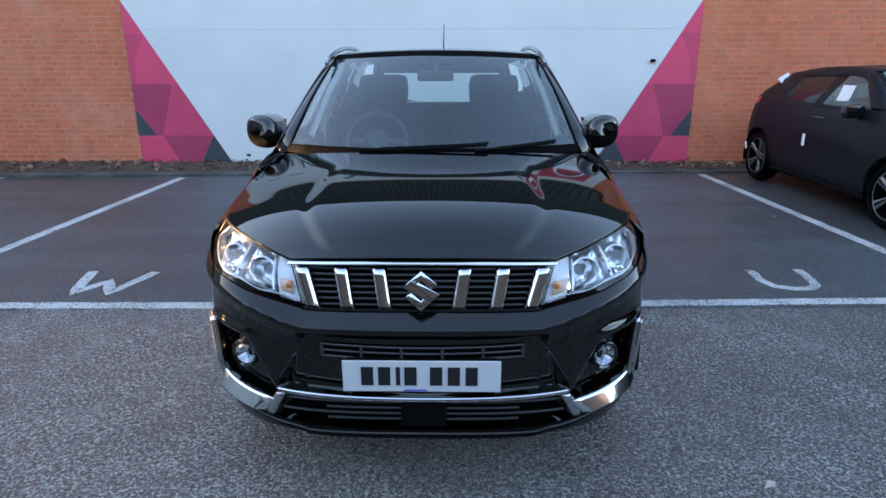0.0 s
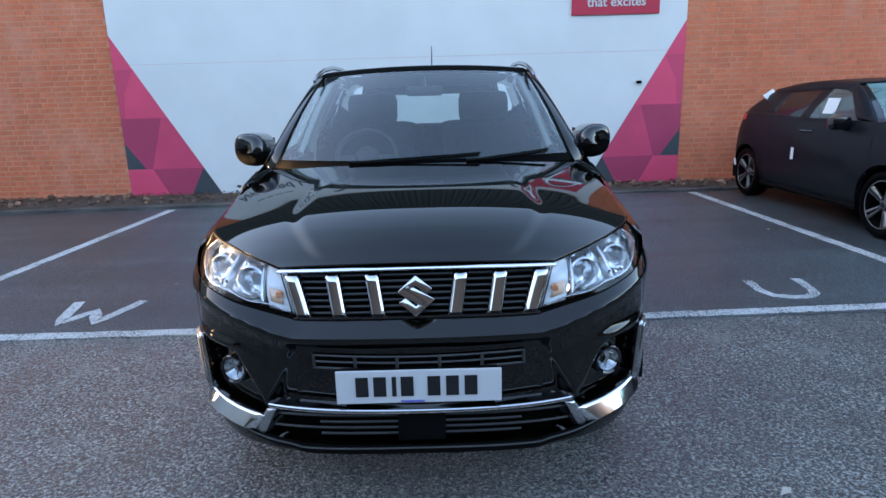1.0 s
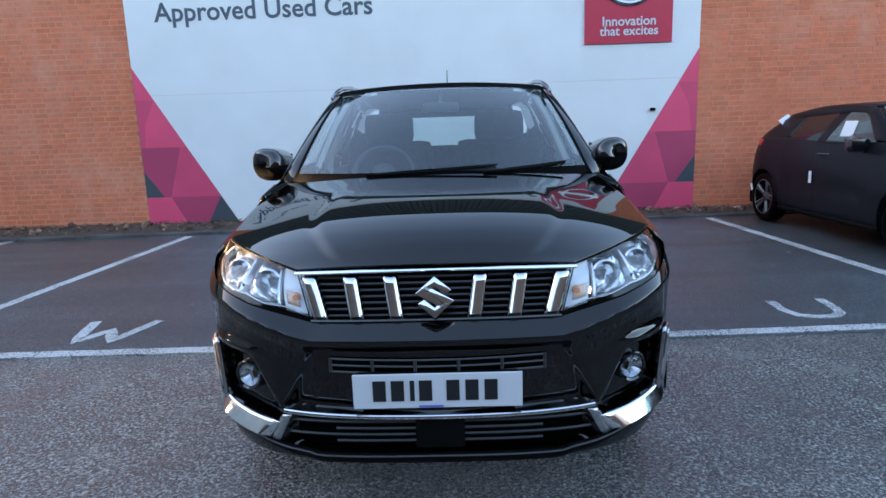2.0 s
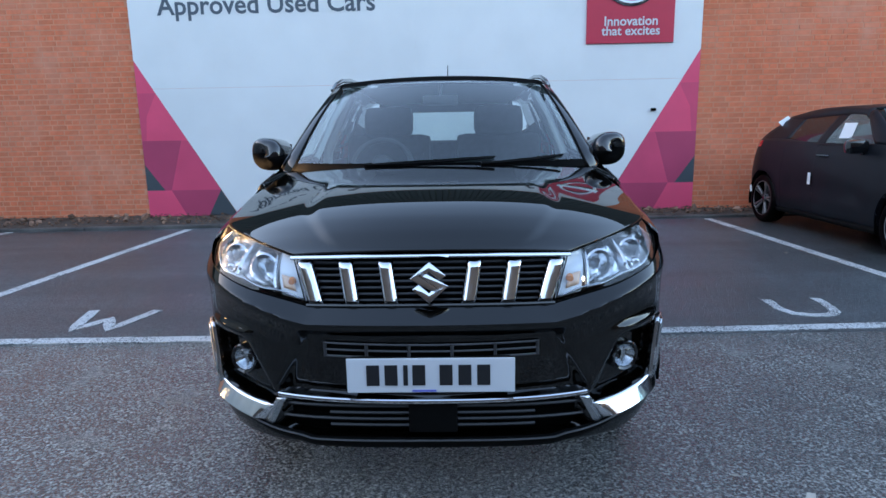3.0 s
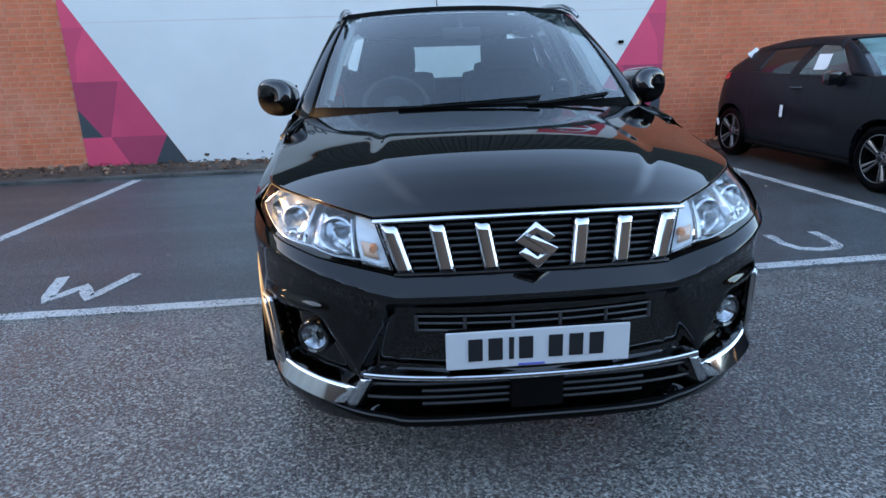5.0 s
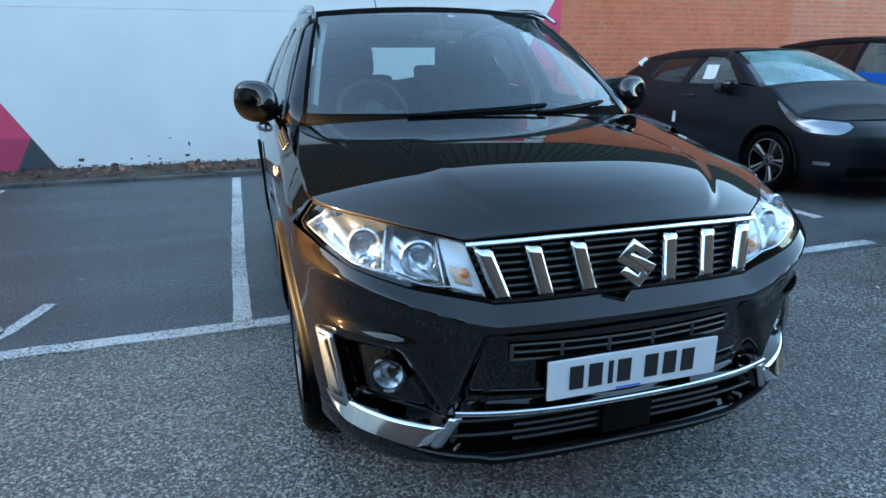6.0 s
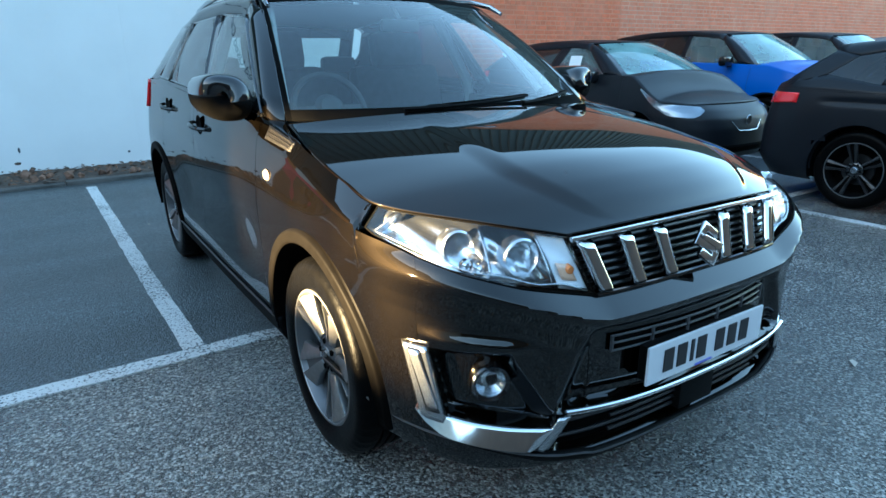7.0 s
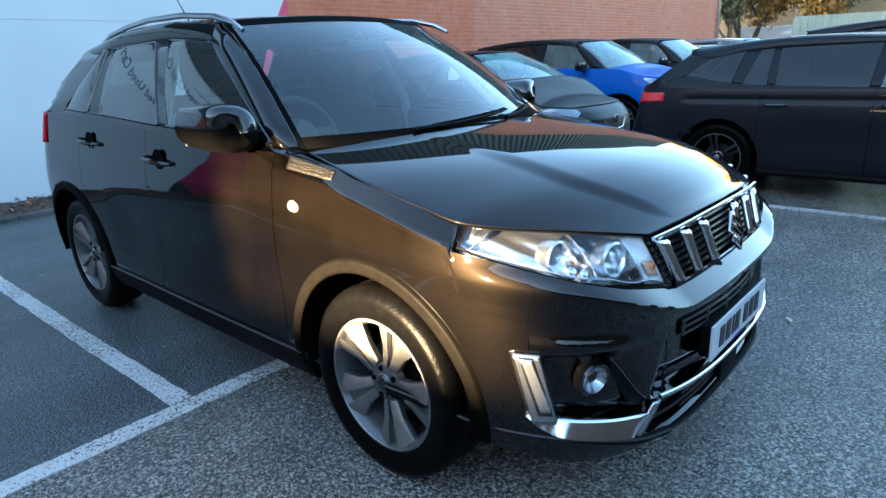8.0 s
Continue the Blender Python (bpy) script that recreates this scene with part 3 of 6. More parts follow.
def lettering(text, x, z, width, mat, parent, y, name="letter", label=""):
    """Words in the built-in font, a mesh a letter; x and z the lower left end."""
    def outline(body):
        cu = bpy.data.curves.new(name, "FONT")
        cu.body, cu.extrude, cu.resolution_u, cu.offset = body, 0.002, 3, 0.016
        ob = bpy.data.objects.new(name, cu)
        me = bpy.data.meshes.new_from_object(ob)
        bpy.data.objects.remove(ob)
        return me
    ends_of = lambda me: (min(v.co.x for v in me.vertices), max(v.co.x for v in me.vertices))
    lo, hi = ends_of(outline(text))
    k = width / (hi - lo)
    for i, ch in enumerate(text):
        if ch == " ":
            continue
        me = outline(ch)
        right = ends_of(outline(text[:i + 1]))[1]
        me.transform(Matrix.Translation((right - ends_of(me)[1], 0, 0)))
        me.transform(Matrix(((k, 0, 0, x - k * lo), (0, 0, -1, y), (0, k, 0, z), (0, 0, 0, 1))))
        me.materials.clear()
        me.materials.append(mat)
        o = new(name, me)
        o.parent = parent
        if label:
            o["label"] = label


lettering("Approved Used Cars", -4.19, 2.945, 3.14, M["signgrey"], mural, WALL - 0.012, "letter", "dark grey letter")
for k in range(4):
    part("small_print", boxed(-3.74 + 0.26 * k, WALL - 0.011, 3.395, 0.21, 0.004, 0.035), M["signgrey"], mural, "row of small grey lettering", 0, False)
board = thing("sign_board", "red square sign board with a silver ring and white words", "sign")
part("board", boxed(2.555, WALL - 0.022, 3.10, 1.23, 0.02, 1.37, 0.003), M["signred"], board, "", 0, False)
ring = lathe([(0.33, 0.0), (0.33, 0.012), (0.355, 0.022), (0.385, 0.022), (0.41, 0.012), (0.41, 0.0)], 48, Matrix.Translation((2.56, WALL - 0.034, 3.28)) @ Matrix.Rotation(math.pi / 2, 4, "X") @ Matrix.Diagonal((1.0, 0.9, 1, 1)))
part("ring", ring, M["satin"], board, "silver ring")
part("bar", boxed(2.56, WALL - 0.044, 3.28, 0.96, 0.02, 0.15, 0.006), M["satin"], board, "silver bar across the ring")
lettering("Innovation", 2.19, 2.655, 0.745, M["plate"], board, WALL - 0.037)
lettering("that excites", 2.15, 2.525, 0.82, M["plate"], board, WALL - 0.037)
tagged(link("wall_bracket", boxed(2.932, WALL - 0.03, 1.489, 0.07, 0.05, 0.04, 0.01), M["deep"]), "small dark fixing on the white wall panel", "bracket")

# kerb stones and the strip of leaves and rubble along the wall
kerb = new("kerb")
tagged(kerb, "low old concrete kerb along the foot of the wall", "kerb", "", "structure")
kb = boxed(0, 0, 0, 0.895, 0.13, 0.20, 0.012)
first = part("kerb_stone", kb, M["kerb"], kerb)
for k in range(36):
    ob = first
    if k:
        ob = new("kerb_stone", first.data)
        ob.parent = kerb
    ob.matrix_local = pose(-9.0 + 0.9 * k, kerb_y(-9.0 + 0.9 * k) + 0.065 + random.uniform(-0.006, 0.006), -0.062 + random.uniform(-0.007, 0.007), 0, random.uniform(-0.4, 0.4), math.degrees(math.atan(0.045)))


def verge(u, v):
    x = lerp(-24, 20, u)
    y = lerp(kerb_y(x) + 0.12, WALL + 0.02, v)
    return (x, y, 0.03 + 0.012 * v + 0.02 * noise.noise((x * 3, y * 3, 0)) + 0.016 * noise.noise((x * 11, y * 11, 4)))


tagged(link("verge", sheet(verge, 640, 10), M["soil"]), "strip of dark soil and leaf litter below the wall", "soil", "", "structure")


def scatter(name, count, make, mat, label, category, seed):
    bm = bmesh.new()
    rng = random.Random(seed)
    for _ in range(count):
        make(bm, rng)
    return tagged(link(name, bm, mat, None, "", False, False), label, category, "", "stuff")


def one_leaf(bm, rng):
    x, v = rng.uniform(-9, 12), rng.uniform(0.0, 1.0) ** 0.7
    y = lerp(kerb_y(x) + 0.03, WALL - 0.03, v)
    s, a = rng.uniform(0.02, 0.045), rng.uniform(0, 6.3)
    m = Matrix.Translation((x, y, 0.055 + rng.uniform(0, 0.018))) @ Euler((rng.uniform(-0.35, 0.35), rng.uniform(-0.35, 0.35), a)).to_matrix().to_4x4()
    q = [bm.verts.new(m @ Vector(p)) for p in ((-s, 0, 0), (0, -s * 0.55, s * 0.2), (s, 0, 0), (0, s * 0.55, s * 0.2))]
    bm.faces.new(q)


def one_stone(bm, rng):
    x, v = rng.uniform(-9, 12), rng.uniform(0.1, 1.0)
    s = rng.choice((0.014, 0.018, 0.022, 0.03, 0.04, 0.05, 0.065)) * rng.uniform(0.7, 1.2)
    m = Matrix.Translation((x, lerp(kerb_y(x) + 0.16, WALL - 0.07, v), 0.042 + 0.3 * s)) @ Euler((rng.uniform(0, 6), rng.uniform(0, 6), rng.uniform(0, 6))).to_matrix().to_4x4() @ Matrix.Diagonal((s, s * rng.uniform(0.5, 1), s * rng.uniform(0.4, 0.9), 1))
    r = bmesh.ops.create_icosphere(bm, subdivisions=1, radius=1, matrix=m)
    for q in r["verts"]:
        q.co += Vector((rng.uniform(-1, 1), rng.uniform(-1, 1), rng.uniform(-1, 1))) * s * 0.22


def tarmac_leaf(bm, rng):
    x, y = rng.uniform(-7, 6), rng.uniform(-2.5, 6.4)
    s, a = rng.uniform(0.012, 0.035), rng.uniform(0, 6.3)
    m = Matrix.Translation((x, y, 0.012)) @ Euler((rng.uniform(-0.2, 0.2), rng.uniform(-0.2, 0.2), a)).to_matrix().to_4x4()
    q = [bm.verts.new(m @ Vector(p)) for p in ((-s, 0, 0), (-s * 0.3, -s * 0.5, 0.003), (s, 0, 0), (-s * 0.2, s * 0.45, 0.003))]
    bm.faces.new(q)


scatter("tarmac_leaves", 70, tarmac_leaf, M["pale_leaf"], "a few pale dead leaves lying on the wet tarmac", "leaves", 6)
scatter("leaf_litter", 2600, one_leaf, M["leaf"], "brown fallen leaves along the foot of the wall", "leaves", 3)
scatter("rubble", 420, one_stone, M["stone"], "small broken stones and brick bits along the wall", "rubble", 4)


# ---- the black car in the middle ----
FRONT_HUB, REAR_HUB, HUB_X, TYRE_R = 0.825, 3.325, 0.738, 0.332
YC = 0.80
ends = linear((0.19, 0.10), (0.235, 0.045), (0.28, 0.03), (0.40, 0.02), (0.56, 0.03), (0.60, 0.022), (0.64, 0.002), (0.655, 0.0), (0.70, 0.052), (0.85, 0.095), (0.875, 0.12), (0.95, 0.16))
section = curve((0.19, 0.79), (0.26, 0.835), (0.36, 0.855), (0.55, 0.863), (0.75, 0.868), (0.88, 0.862), (0.96, 0.852), (1.02, 0.842), (1.08, 0.832), (1.16, 0.818))
tail_y = linear((0.19, 4.02), (0.30, 4.12), (0.55, 4.15), (0.70, 4.13), (0.95, 4.0), (1.2, 3.76))
N_FRONT = 3.3
SIDE_END = 3.55

theta = np.linspace(0, math.pi / 2, 800)
ref_x, ref_y = 0.87 * np.sin(theta) ** (2 / N_FRONT), -0.8 * np.cos(theta) ** (2 / N_FRONT)
ref_s = np.concatenate(([0], np.cumsum(np.hypot(np.diff(ref_x), np.diff(ref_y)))))
ref_s /= ref_s[-1]


crease = curve((0.0, 0.0), (0.36, 0.0), (0.45, 0.014), (0.60, 0.060), (0.75, 0.105), (0.87, 0.125))


def body(s, z):
    """The half body: s 0 to 1 round the front corner, 1 to 2 along the side, 2 to 3 round the rear corner."""
    w = section(z)
    if s <= 1:
        a = float(np.interp(s, ref_s, theta))
        cx, cy = math.sin(a) ** (2 / N_FRONT), max(math.cos(a), 0) ** (2 / N_FRONT)
        f = ends(z - crease(0.87 * cx) * step(0.47, 0.63, z))
        y = f + (YC - f) * (1 - cy)
        x = w * cx
    elif s <= 2:
        y = lerp(YC, SIDE_END, s - 1)
        x = w
    else:
        a = (s - 2) * math.pi / 2
        y = SIDE_END + (tail_y(z) - SIDE_END) * math.sin(a) ** (2 / 2.6)
        x = w * max(math.cos(a), 0) ** (2 / 2.6)
    k = 1 - 0.085 * step(0.78, 0.93, z) * (1 - step(0.30, 1.30, y))
    if 0.26 < y < 1.45 and z > 0.70:
        # the wing's shoulder: a crease, and a narrow ledge above it
        tuck = (0.085 * (1 - step(0.30, 1.30, y)) + 0.022 * step(0.6, 1.1, y)) * min(max((z - belt(y) + 0.050) / 0.050, 0), 1)
        k = lerp(k, 1 - tuck, step(0.26, 0.52, y) * (1 - step(1.22, 1.42, y)))
    # the shoulder and the flares over the wheels
    for hub in (FRONT_HUB, REAR_HUB):
        x += 0.008 * math.exp(-((y - hub) / 0.38) ** 2) * step(0.25, 0.5, z) * (1 - step(0.78, 0.90, z)) * min(1, s)
    x -= 0.016 * math.exp(-((z - 0.60) / 0.13) ** 2) * step(1.25, 1.6, y) * (1 - step(2.5, 2.85, y))
    x -= 0.016 * step(0.2, 1.0, s) * min(max((2.2 - y) / 1.3, 0), 1) ** 2
    return Vector((x * k, y, z))


def nose(x, z, out=0.0):
    """The point of the front at x and z, pushed out along its normal."""
    ax = abs(x)
    lo, hi = 0.0, 1.0
    for _ in range(26):
        mid = (lo + hi) / 2
        lo, hi = (mid, hi) if body(mid, z).x < ax else (lo, mid)
    p = body(lo, z)
    q = body(min(lo + 0.01, 1), z) - body(max(lo - 0.01, 0), z)
    n = Vector((-q.y, q.x, 0)).normalized()
    if n.y > 0 or n.x < 0:
        n = -n
    p = p + n * out
    return Vector((math.copysign(p.x, x) if x else 0.0, p.y, p.z))


def flank(y, z, out=0.0):
    """The point of the side at y and z; x is positive."""
    s = 1 + (y - YC) / (SIDE_END - YC)
    if s < 1:
        lo, hi = 0.3, 1.0
        for _ in range(26):
            mid = (lo + hi) / 2
            lo, hi = (mid, hi) if body(mid, z).y < y else (lo, mid)
        s = lo
    elif s > 2:
        lo, hi = 2.0, 3.0
        for _ in range(26):
            mid = (lo + hi) / 2
            lo, hi = (mid, hi) if body(mid, z).y < y else (lo, mid)
        s = lo
    return body(s, z) + Vector((out, 0, 0))


lamp_low = linear((0.0, 0.697), (0.39, 0.699), (0.60, 0.748), (0.72, 0.784), (0.80, 0.815), (0.845, 0.838), (0.863, 0.850))
belt = linear((0.49, 0.905), (0.80, 0.968), (0.92, 0.992), (1.0, 1.020), (1.25, 1.045), (1.35, 1.052), (2.1, 1.085), (2.8, 1.118), (3.4, 1.135), (4.2, 1.15))


def body_top(s):
    y = body(s, 0.8).y
    x_ref = 0.87 * math.sin(float(np.interp(min(s, 1), ref_s, theta))) ** (2 / N_FRONT)
    if s <= 1 and y < 0.49:
        return min(lamp_low(x_ref), 0.905)
    return belt(y)


def plate_bay(x):
    return 0.030 + 0.046 * (x / 0.4) ** 2


def recess(p):
    """How far the bumper is sunk: plate bay, lower grille and fog lamp pockets."""
    x, z = abs(p.x), p.z
    half = lerp(0.49, 0.40, min(max((z - 0.41) / 0.2, 0), 1))
    d = (plate_bay(x) - p.y) * step(half + 0.030, half - 0.020, x) * step(0.400, 0.418, z) * step(0.636, 0.604, z)
    d -= 0.013 * math.exp(-((z - 0.606 - 0.10 * (x - 0.66)) / 0.017) ** 2) * step(0.54, 0.64, x) * step(0.80, 0.74, x)
    d += 0.055 * step(0.53, 0.45, x) * step(0.25, 0.285, z) * step(0.402, 0.386, z)
    t = (z - 0.39) / 0.17
    inner, outer, foot = 0.50 + 0.10 * t, 0.727 + 0.03 * t, 0.366 + 0.19 * max(x - 0.55, 0)
    d += 0.055 * step(inner - 0.01, inner + 0.05, x) * step(outer + 0.012, outer - 0.010, x) * step(0.588, 0.556, z) * step(foot - 0.005, foot + 0.018, z)
    return d


def wheel_free(p, r=0.385):
    return all(math.hypot(p.y - hub, p.z - 0.335) > r for hub in (FRONT_HUB, REAR_HUB))


def shell(s0, s1, nu, nv, low, top, sx, sunk=False):
    def at(u, v):
        s = lerp(s0, s1, u)
        z = lerp(low(s), top(s), v)
        p = body(s, z)
        if sunk:
            d = recess(p)
            if d:
                p += Vector((-0.25 * d if p.x > 0.4 else 0, d, 0))
        for hub in (FRONT_HUB, REAR_HUB):
            r = math.hypot(p.y - hub, p.z - 0.335)
            if p.x > 0.5 and 0.37 < r < 0.40:
                k = 0.385 / r
                p = Vector((p.x, hub + (p.y - hub) * k, 0.335 + (p.z - 0.335) * k))
        return Vector((sx * p.x, p.y, p.z))
    return sheet(at, nu, nv, sx < 0, lambda c: wheel_free(c, 0.384))


def s_of(y):
    return 1 + (y - YC) / (SIDE_END - YC)


car = thing("suv", "glossy black compact SUV with chrome grille bars in a bay", "car")
DOOR1, DOOR2, DOOR3 = 1.29, 2.27, 3.08
low_front = lambda s: 0.205 + 0.065 * step(0.30, 0.75, s)
low_side = lambda s: 0.30
for sx in (1, -1):
    part("front_bumper", shell(0, 0.62, 120, 90, low_front, body_top, sx, True), M["paint"], car, "glossy black front bumper")
    part("front_wing", shell(0.6204, s_of(DOOR1) - 0.0006, 60, 90, lambda s: 0.27, body_top, sx), M["paint"], car, "glossy black front wing")
    part("front_door", shell(s_of(DOOR1) + 0.0006, s_of(DOOR2) - 0.0006, 50, 50, low_side, body_top, sx), M["paint"], car, "glossy black front door", 0.0)
    part("rear_door", shell(s_of(DOOR2) + 0.0006, s_of(DOOR3) - 0.0006, 50, 50, low_side, body_top, sx), M["paint"], car, "glossy black rear door", 0.0)
    part("rear_wing", shell(s_of(DOOR3) + 0.0006, 2.35, 60, 50, low_side, body_top, sx), M["paint"], car, "glossy black rear wing")
    part("rear_bumper", shell(2.352, 3, 30, 40, lambda s: 0.28, lambda s: 1.13, sx), M["paint"], car)
    # near-black strips added behind the gaps to give them their shade
    for y in (DOOR1, DOOR2, DOOR3):
        part("door_seal", sheet(lambda u, v, y=y, sx=sx: (lambda p: Vector((sx * (p.x - 0.016), p.y, p.z)))(flank(y + lerp(-0.025, 0.025, u), lerp(0.31, belt(y), v))), 2, 10), M["deep"], car, "near-black strip that keeps the door gap dark", 0.004)
    sill = lambda u, v, sx=sx: (lambda p: Vector((sx * (p.x + (0.006 if v > 0.1 else -0.05)), p.y, p.z)))(flank(lerp(1.20, 2.95, u), lerp(0.20, 0.335, v)))
    part("sill_trim", sheet(sill, 50, 8, sx < 0), M["plastic"], car, "textured black sill trim", 0.02)
    # grey strip added for the highlight along the doors' lower edge
    part("sill_edge", tube([(lambda p: Vector((sx * (p.x + 0.010), p.y, p.z)))(flank(lerp(1.22, 2.93, k / 30), 0.338)) for k in range(31)], 0.0045, 6), M["grey_plastic"], car, "thin grey strip standing in for the highlight along the sill")
    # wheel arches: lining, and the trim round them
    for hub in (FRONT_HUB, REAR_HUB):
        a0, a1 = (-0.12, math.pi + 0.05) if hub == FRONT_HUB else (-0.05, math.pi + 0.12)
        def trim_at(u, v, hub=hub, sx=sx, a0=a0, a1=a1):
            a = lerp(a0, a1, u)
            r = lerp(0.380, 0.430, v)
            y, z = hub - r * math.cos(a), 0.335 + r * math.sin(a)
            p = flank(y, min(max(z, 0.2), 0.9))
            e = 0.013 * (1 - abs(2 * v - 1) ** 7)
            return Vector((sx * (p.x + e - (0.04 if v < 0.01 else 0)), y, z))
        part("arch_trim", sheet(trim_at, 60, 14, sx < 0), M["arch"], car, "semi-gloss black wheel arch trim")
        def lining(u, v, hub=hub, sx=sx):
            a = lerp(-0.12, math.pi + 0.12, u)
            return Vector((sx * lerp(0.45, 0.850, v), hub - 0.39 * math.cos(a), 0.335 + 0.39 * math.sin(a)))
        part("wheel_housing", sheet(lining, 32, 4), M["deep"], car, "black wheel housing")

# underbody and lower lip
part("underbody", boxed(0, 2.1, 0.27, 1.30, 3.7, 0.10, 0.03), M["deep"], car)
part("inner_wall", boxed(0, 0.62, 0.52, 1.0, 0.5, 0.4, 0.03), M["deep"], car)


def lip(u, v):
    x = lerp(-0.84, 0.84, u)
    p = nose(x, lerp(0.20, 0.275, v), 0.012)
    dip = 0.02 * step(0.44, 0.38, abs(x))
    return p + Vector((0, 0.05 * (1 - v) ** 2, -dip * 0.6 + 0.065 * step(0.42, 0.80, abs(x))))


part("lower_lip", sheet(lip, 70, 8, True), M["plastic"], car, "textured black lower lip", 0.015)
part("lip_edge", tube([lip(k / 60, 1.0) + Vector((0, -0.004, 0.002)) for k in range(61)], 0.0032, 6), M["grey_plastic"], car, "thin grey edge")

# bonnet
bonnet_edge = curve((0.0, (0.44, 0.130, 0.856)), (0.22, (0.60, 0.262, 0.882)), (0.42, (0.775, 0.485, 0.907)), (0.55, (0.792, 0.66, 0.940)), (0.72, (0.790, 0.88, 0.985)), (1.0, (0.745, 1.215, 1.048)))


bonnet_middle = curve((0.09, 0.866), (0.15, 0.915), (0.22, 0.955), (0.33, 0.993), (0.50, 1.026), (0.69, 1.050), (0.90, 1.069), (1.08, 1.083))


def bonnet(u, v):
    q, p = lerp(-1, 1, u), v
    ex, ey, ez = bonnet_edge(p)
    aq = abs(q)
    y = ey + lerp(-0.035, -0.17, p ** 1.3) * (1 - aq ** 2.2) - 0.10 * math.sin(math.pi * p) * (1 - aq ** 2)
    crown = bonnet_middle(ey + lerp(-0.035, -0.17, p ** 1.3) - 0.10 * math.sin(math.pi * p)) - ez
    z = ez + crown * (1 - aq ** 2.4)
    ridge = 0.62 - 0.15 * p
    z += 0.011 * (1 - 0.92 * step(0.40, 0.92, p)) * step(ridge + 0.045, ridge - 0.045, aq) * step(0.02, 0.25, p)
    return Vector((ex * q, y, z))


part("bonnet", sheet(bonnet, 150, 110), M["paint"], car, "glossy black bonnet", 0.012)
part("cowl", sheet(lambda u, v: Vector((lerp(-0.74, 0.74, u), 1.06 + 0.17 * (2 * u - 1) ** 2 + lerp(-0.03, 0.11, v), 1.035 + 0.01 * v + 0.01 * (1 - (2 * u - 1) ** 2))), 30, 4), M["plastic"], car, "black plastic cowl below the windscreen", 0.01)

# glass house
shoulder = linear(*[(y, flank(y, belt(y)).x) for y in np.linspace(2.4, 4.0, 17)])


def house_x(y, z):
    x = house_plain(y, z)
    if y > 2.5:
        t = min(max((z - belt(y)) / (1.45 - belt(y)), 0), 1)
        x += (shoulder(min(y, 4.0)) - 0.006 - house_plain(y, belt(y))) * (1 - t) ** 1.3 * step(2.5, 3.1, y)
    return x


def house_plain(y, z):
    t = (z - 1.05) / 0.47
    return (0.835 - 0.195 * t - 0.030 * t * abs(t)) * (1 - 0.10 * step(2.9, 4.0, y)) - 0.030 * min(max((2.4 - y) / 1.1, 0), 1) ** 2


def screen(u, v, out=0.0):
    """The windscreen, v from its foot to the roof."""
    q = lerp(-1, 1, u)
    x = q * lerp(0.735, 0.575, v)
    y = lerp(1.04, 1.80, v) + lerp(0.22, 0.13, v) * abs(q) ** 2.2
    z = lerp(1.055, 1.518, v) + 0.035 * math.sin(math.pi * v) + lerp(0.0, 0.022, v) * (1 - q * q)
    return Vector((x, y - 0.7 * out, z + 0.7 * out))


sub = lambda fn, a, b, c, d: (lambda u, v: fn(lerp(a, b, u), lerp(c, d, v)))
wind = part("windscreen", sheet(sub(screen, 0.012, 0.988, 0.06, 0.925), 24, 16), M["screen"], car, "clear windscreen mirroring the evening sky")
wind.visible_shadow = False
for a, b, c, d in ((0.0, 0.012, 0, 1), (0.988, 1.0, 0, 1), (0.012, 0.988, 0.0, 0.06), (0.012, 0.988, 0.925, 1.0)):
    part("screen_surround", sheet(sub(screen, a, b, c, d), 16, 16), M["deep"], car, "black windscreen surround", 0.006)


def roof(u, v):
    q = lerp(-1, 1, u)
    y = lerp(1.80, 3.42, v)
    w = lerp(0.575, 0.60, min(v * 4, 1)) - 0.06 * step(0.6, 1, v)
    f = 0.13 * abs(q) ** 2.2 * (1 - v)
    z = lerp(1.518, 1.468, v) + 0.045 * math.sin(math.pi * v) ** 0.8 + 0.022 * (1 - q * q)
    return Vector((w * q, y + f, z))


part("roof", sheet(roof, 30, 40), M["paint"], car, "glossy black roof", 0.012)

# side windows: rows of (y, z) corners, lower front, upper front, upper rear, lower rear
windows = (
    ("front_window", "glass", ((1.34, 1.075), (1.92, 1.440), (2.29, 1.460), (2.09, 1.108))),
    ("rear_window", "tinted", ((2.175, 1.110), (2.42, 1.458), (2.90, 1.447), (2.825, 1.140))),
    ("quarter_window", "tinted", ((2.99, 1.148), (2.975, 1.446), (3.05, 1.440), (3.31, 1.158))),
)


def quad(corners, u, v, bow=0.0):
    (a, b, c, d) = corners
    y = lerp(lerp(a[0], d[0], u), lerp(b[0], c[0], u), v)
    z = lerp(lerp(a[1], d[1], u), lerp(b[1], c[1], u), v) + bow * math.sin(math.pi * u) * v
    return y, z


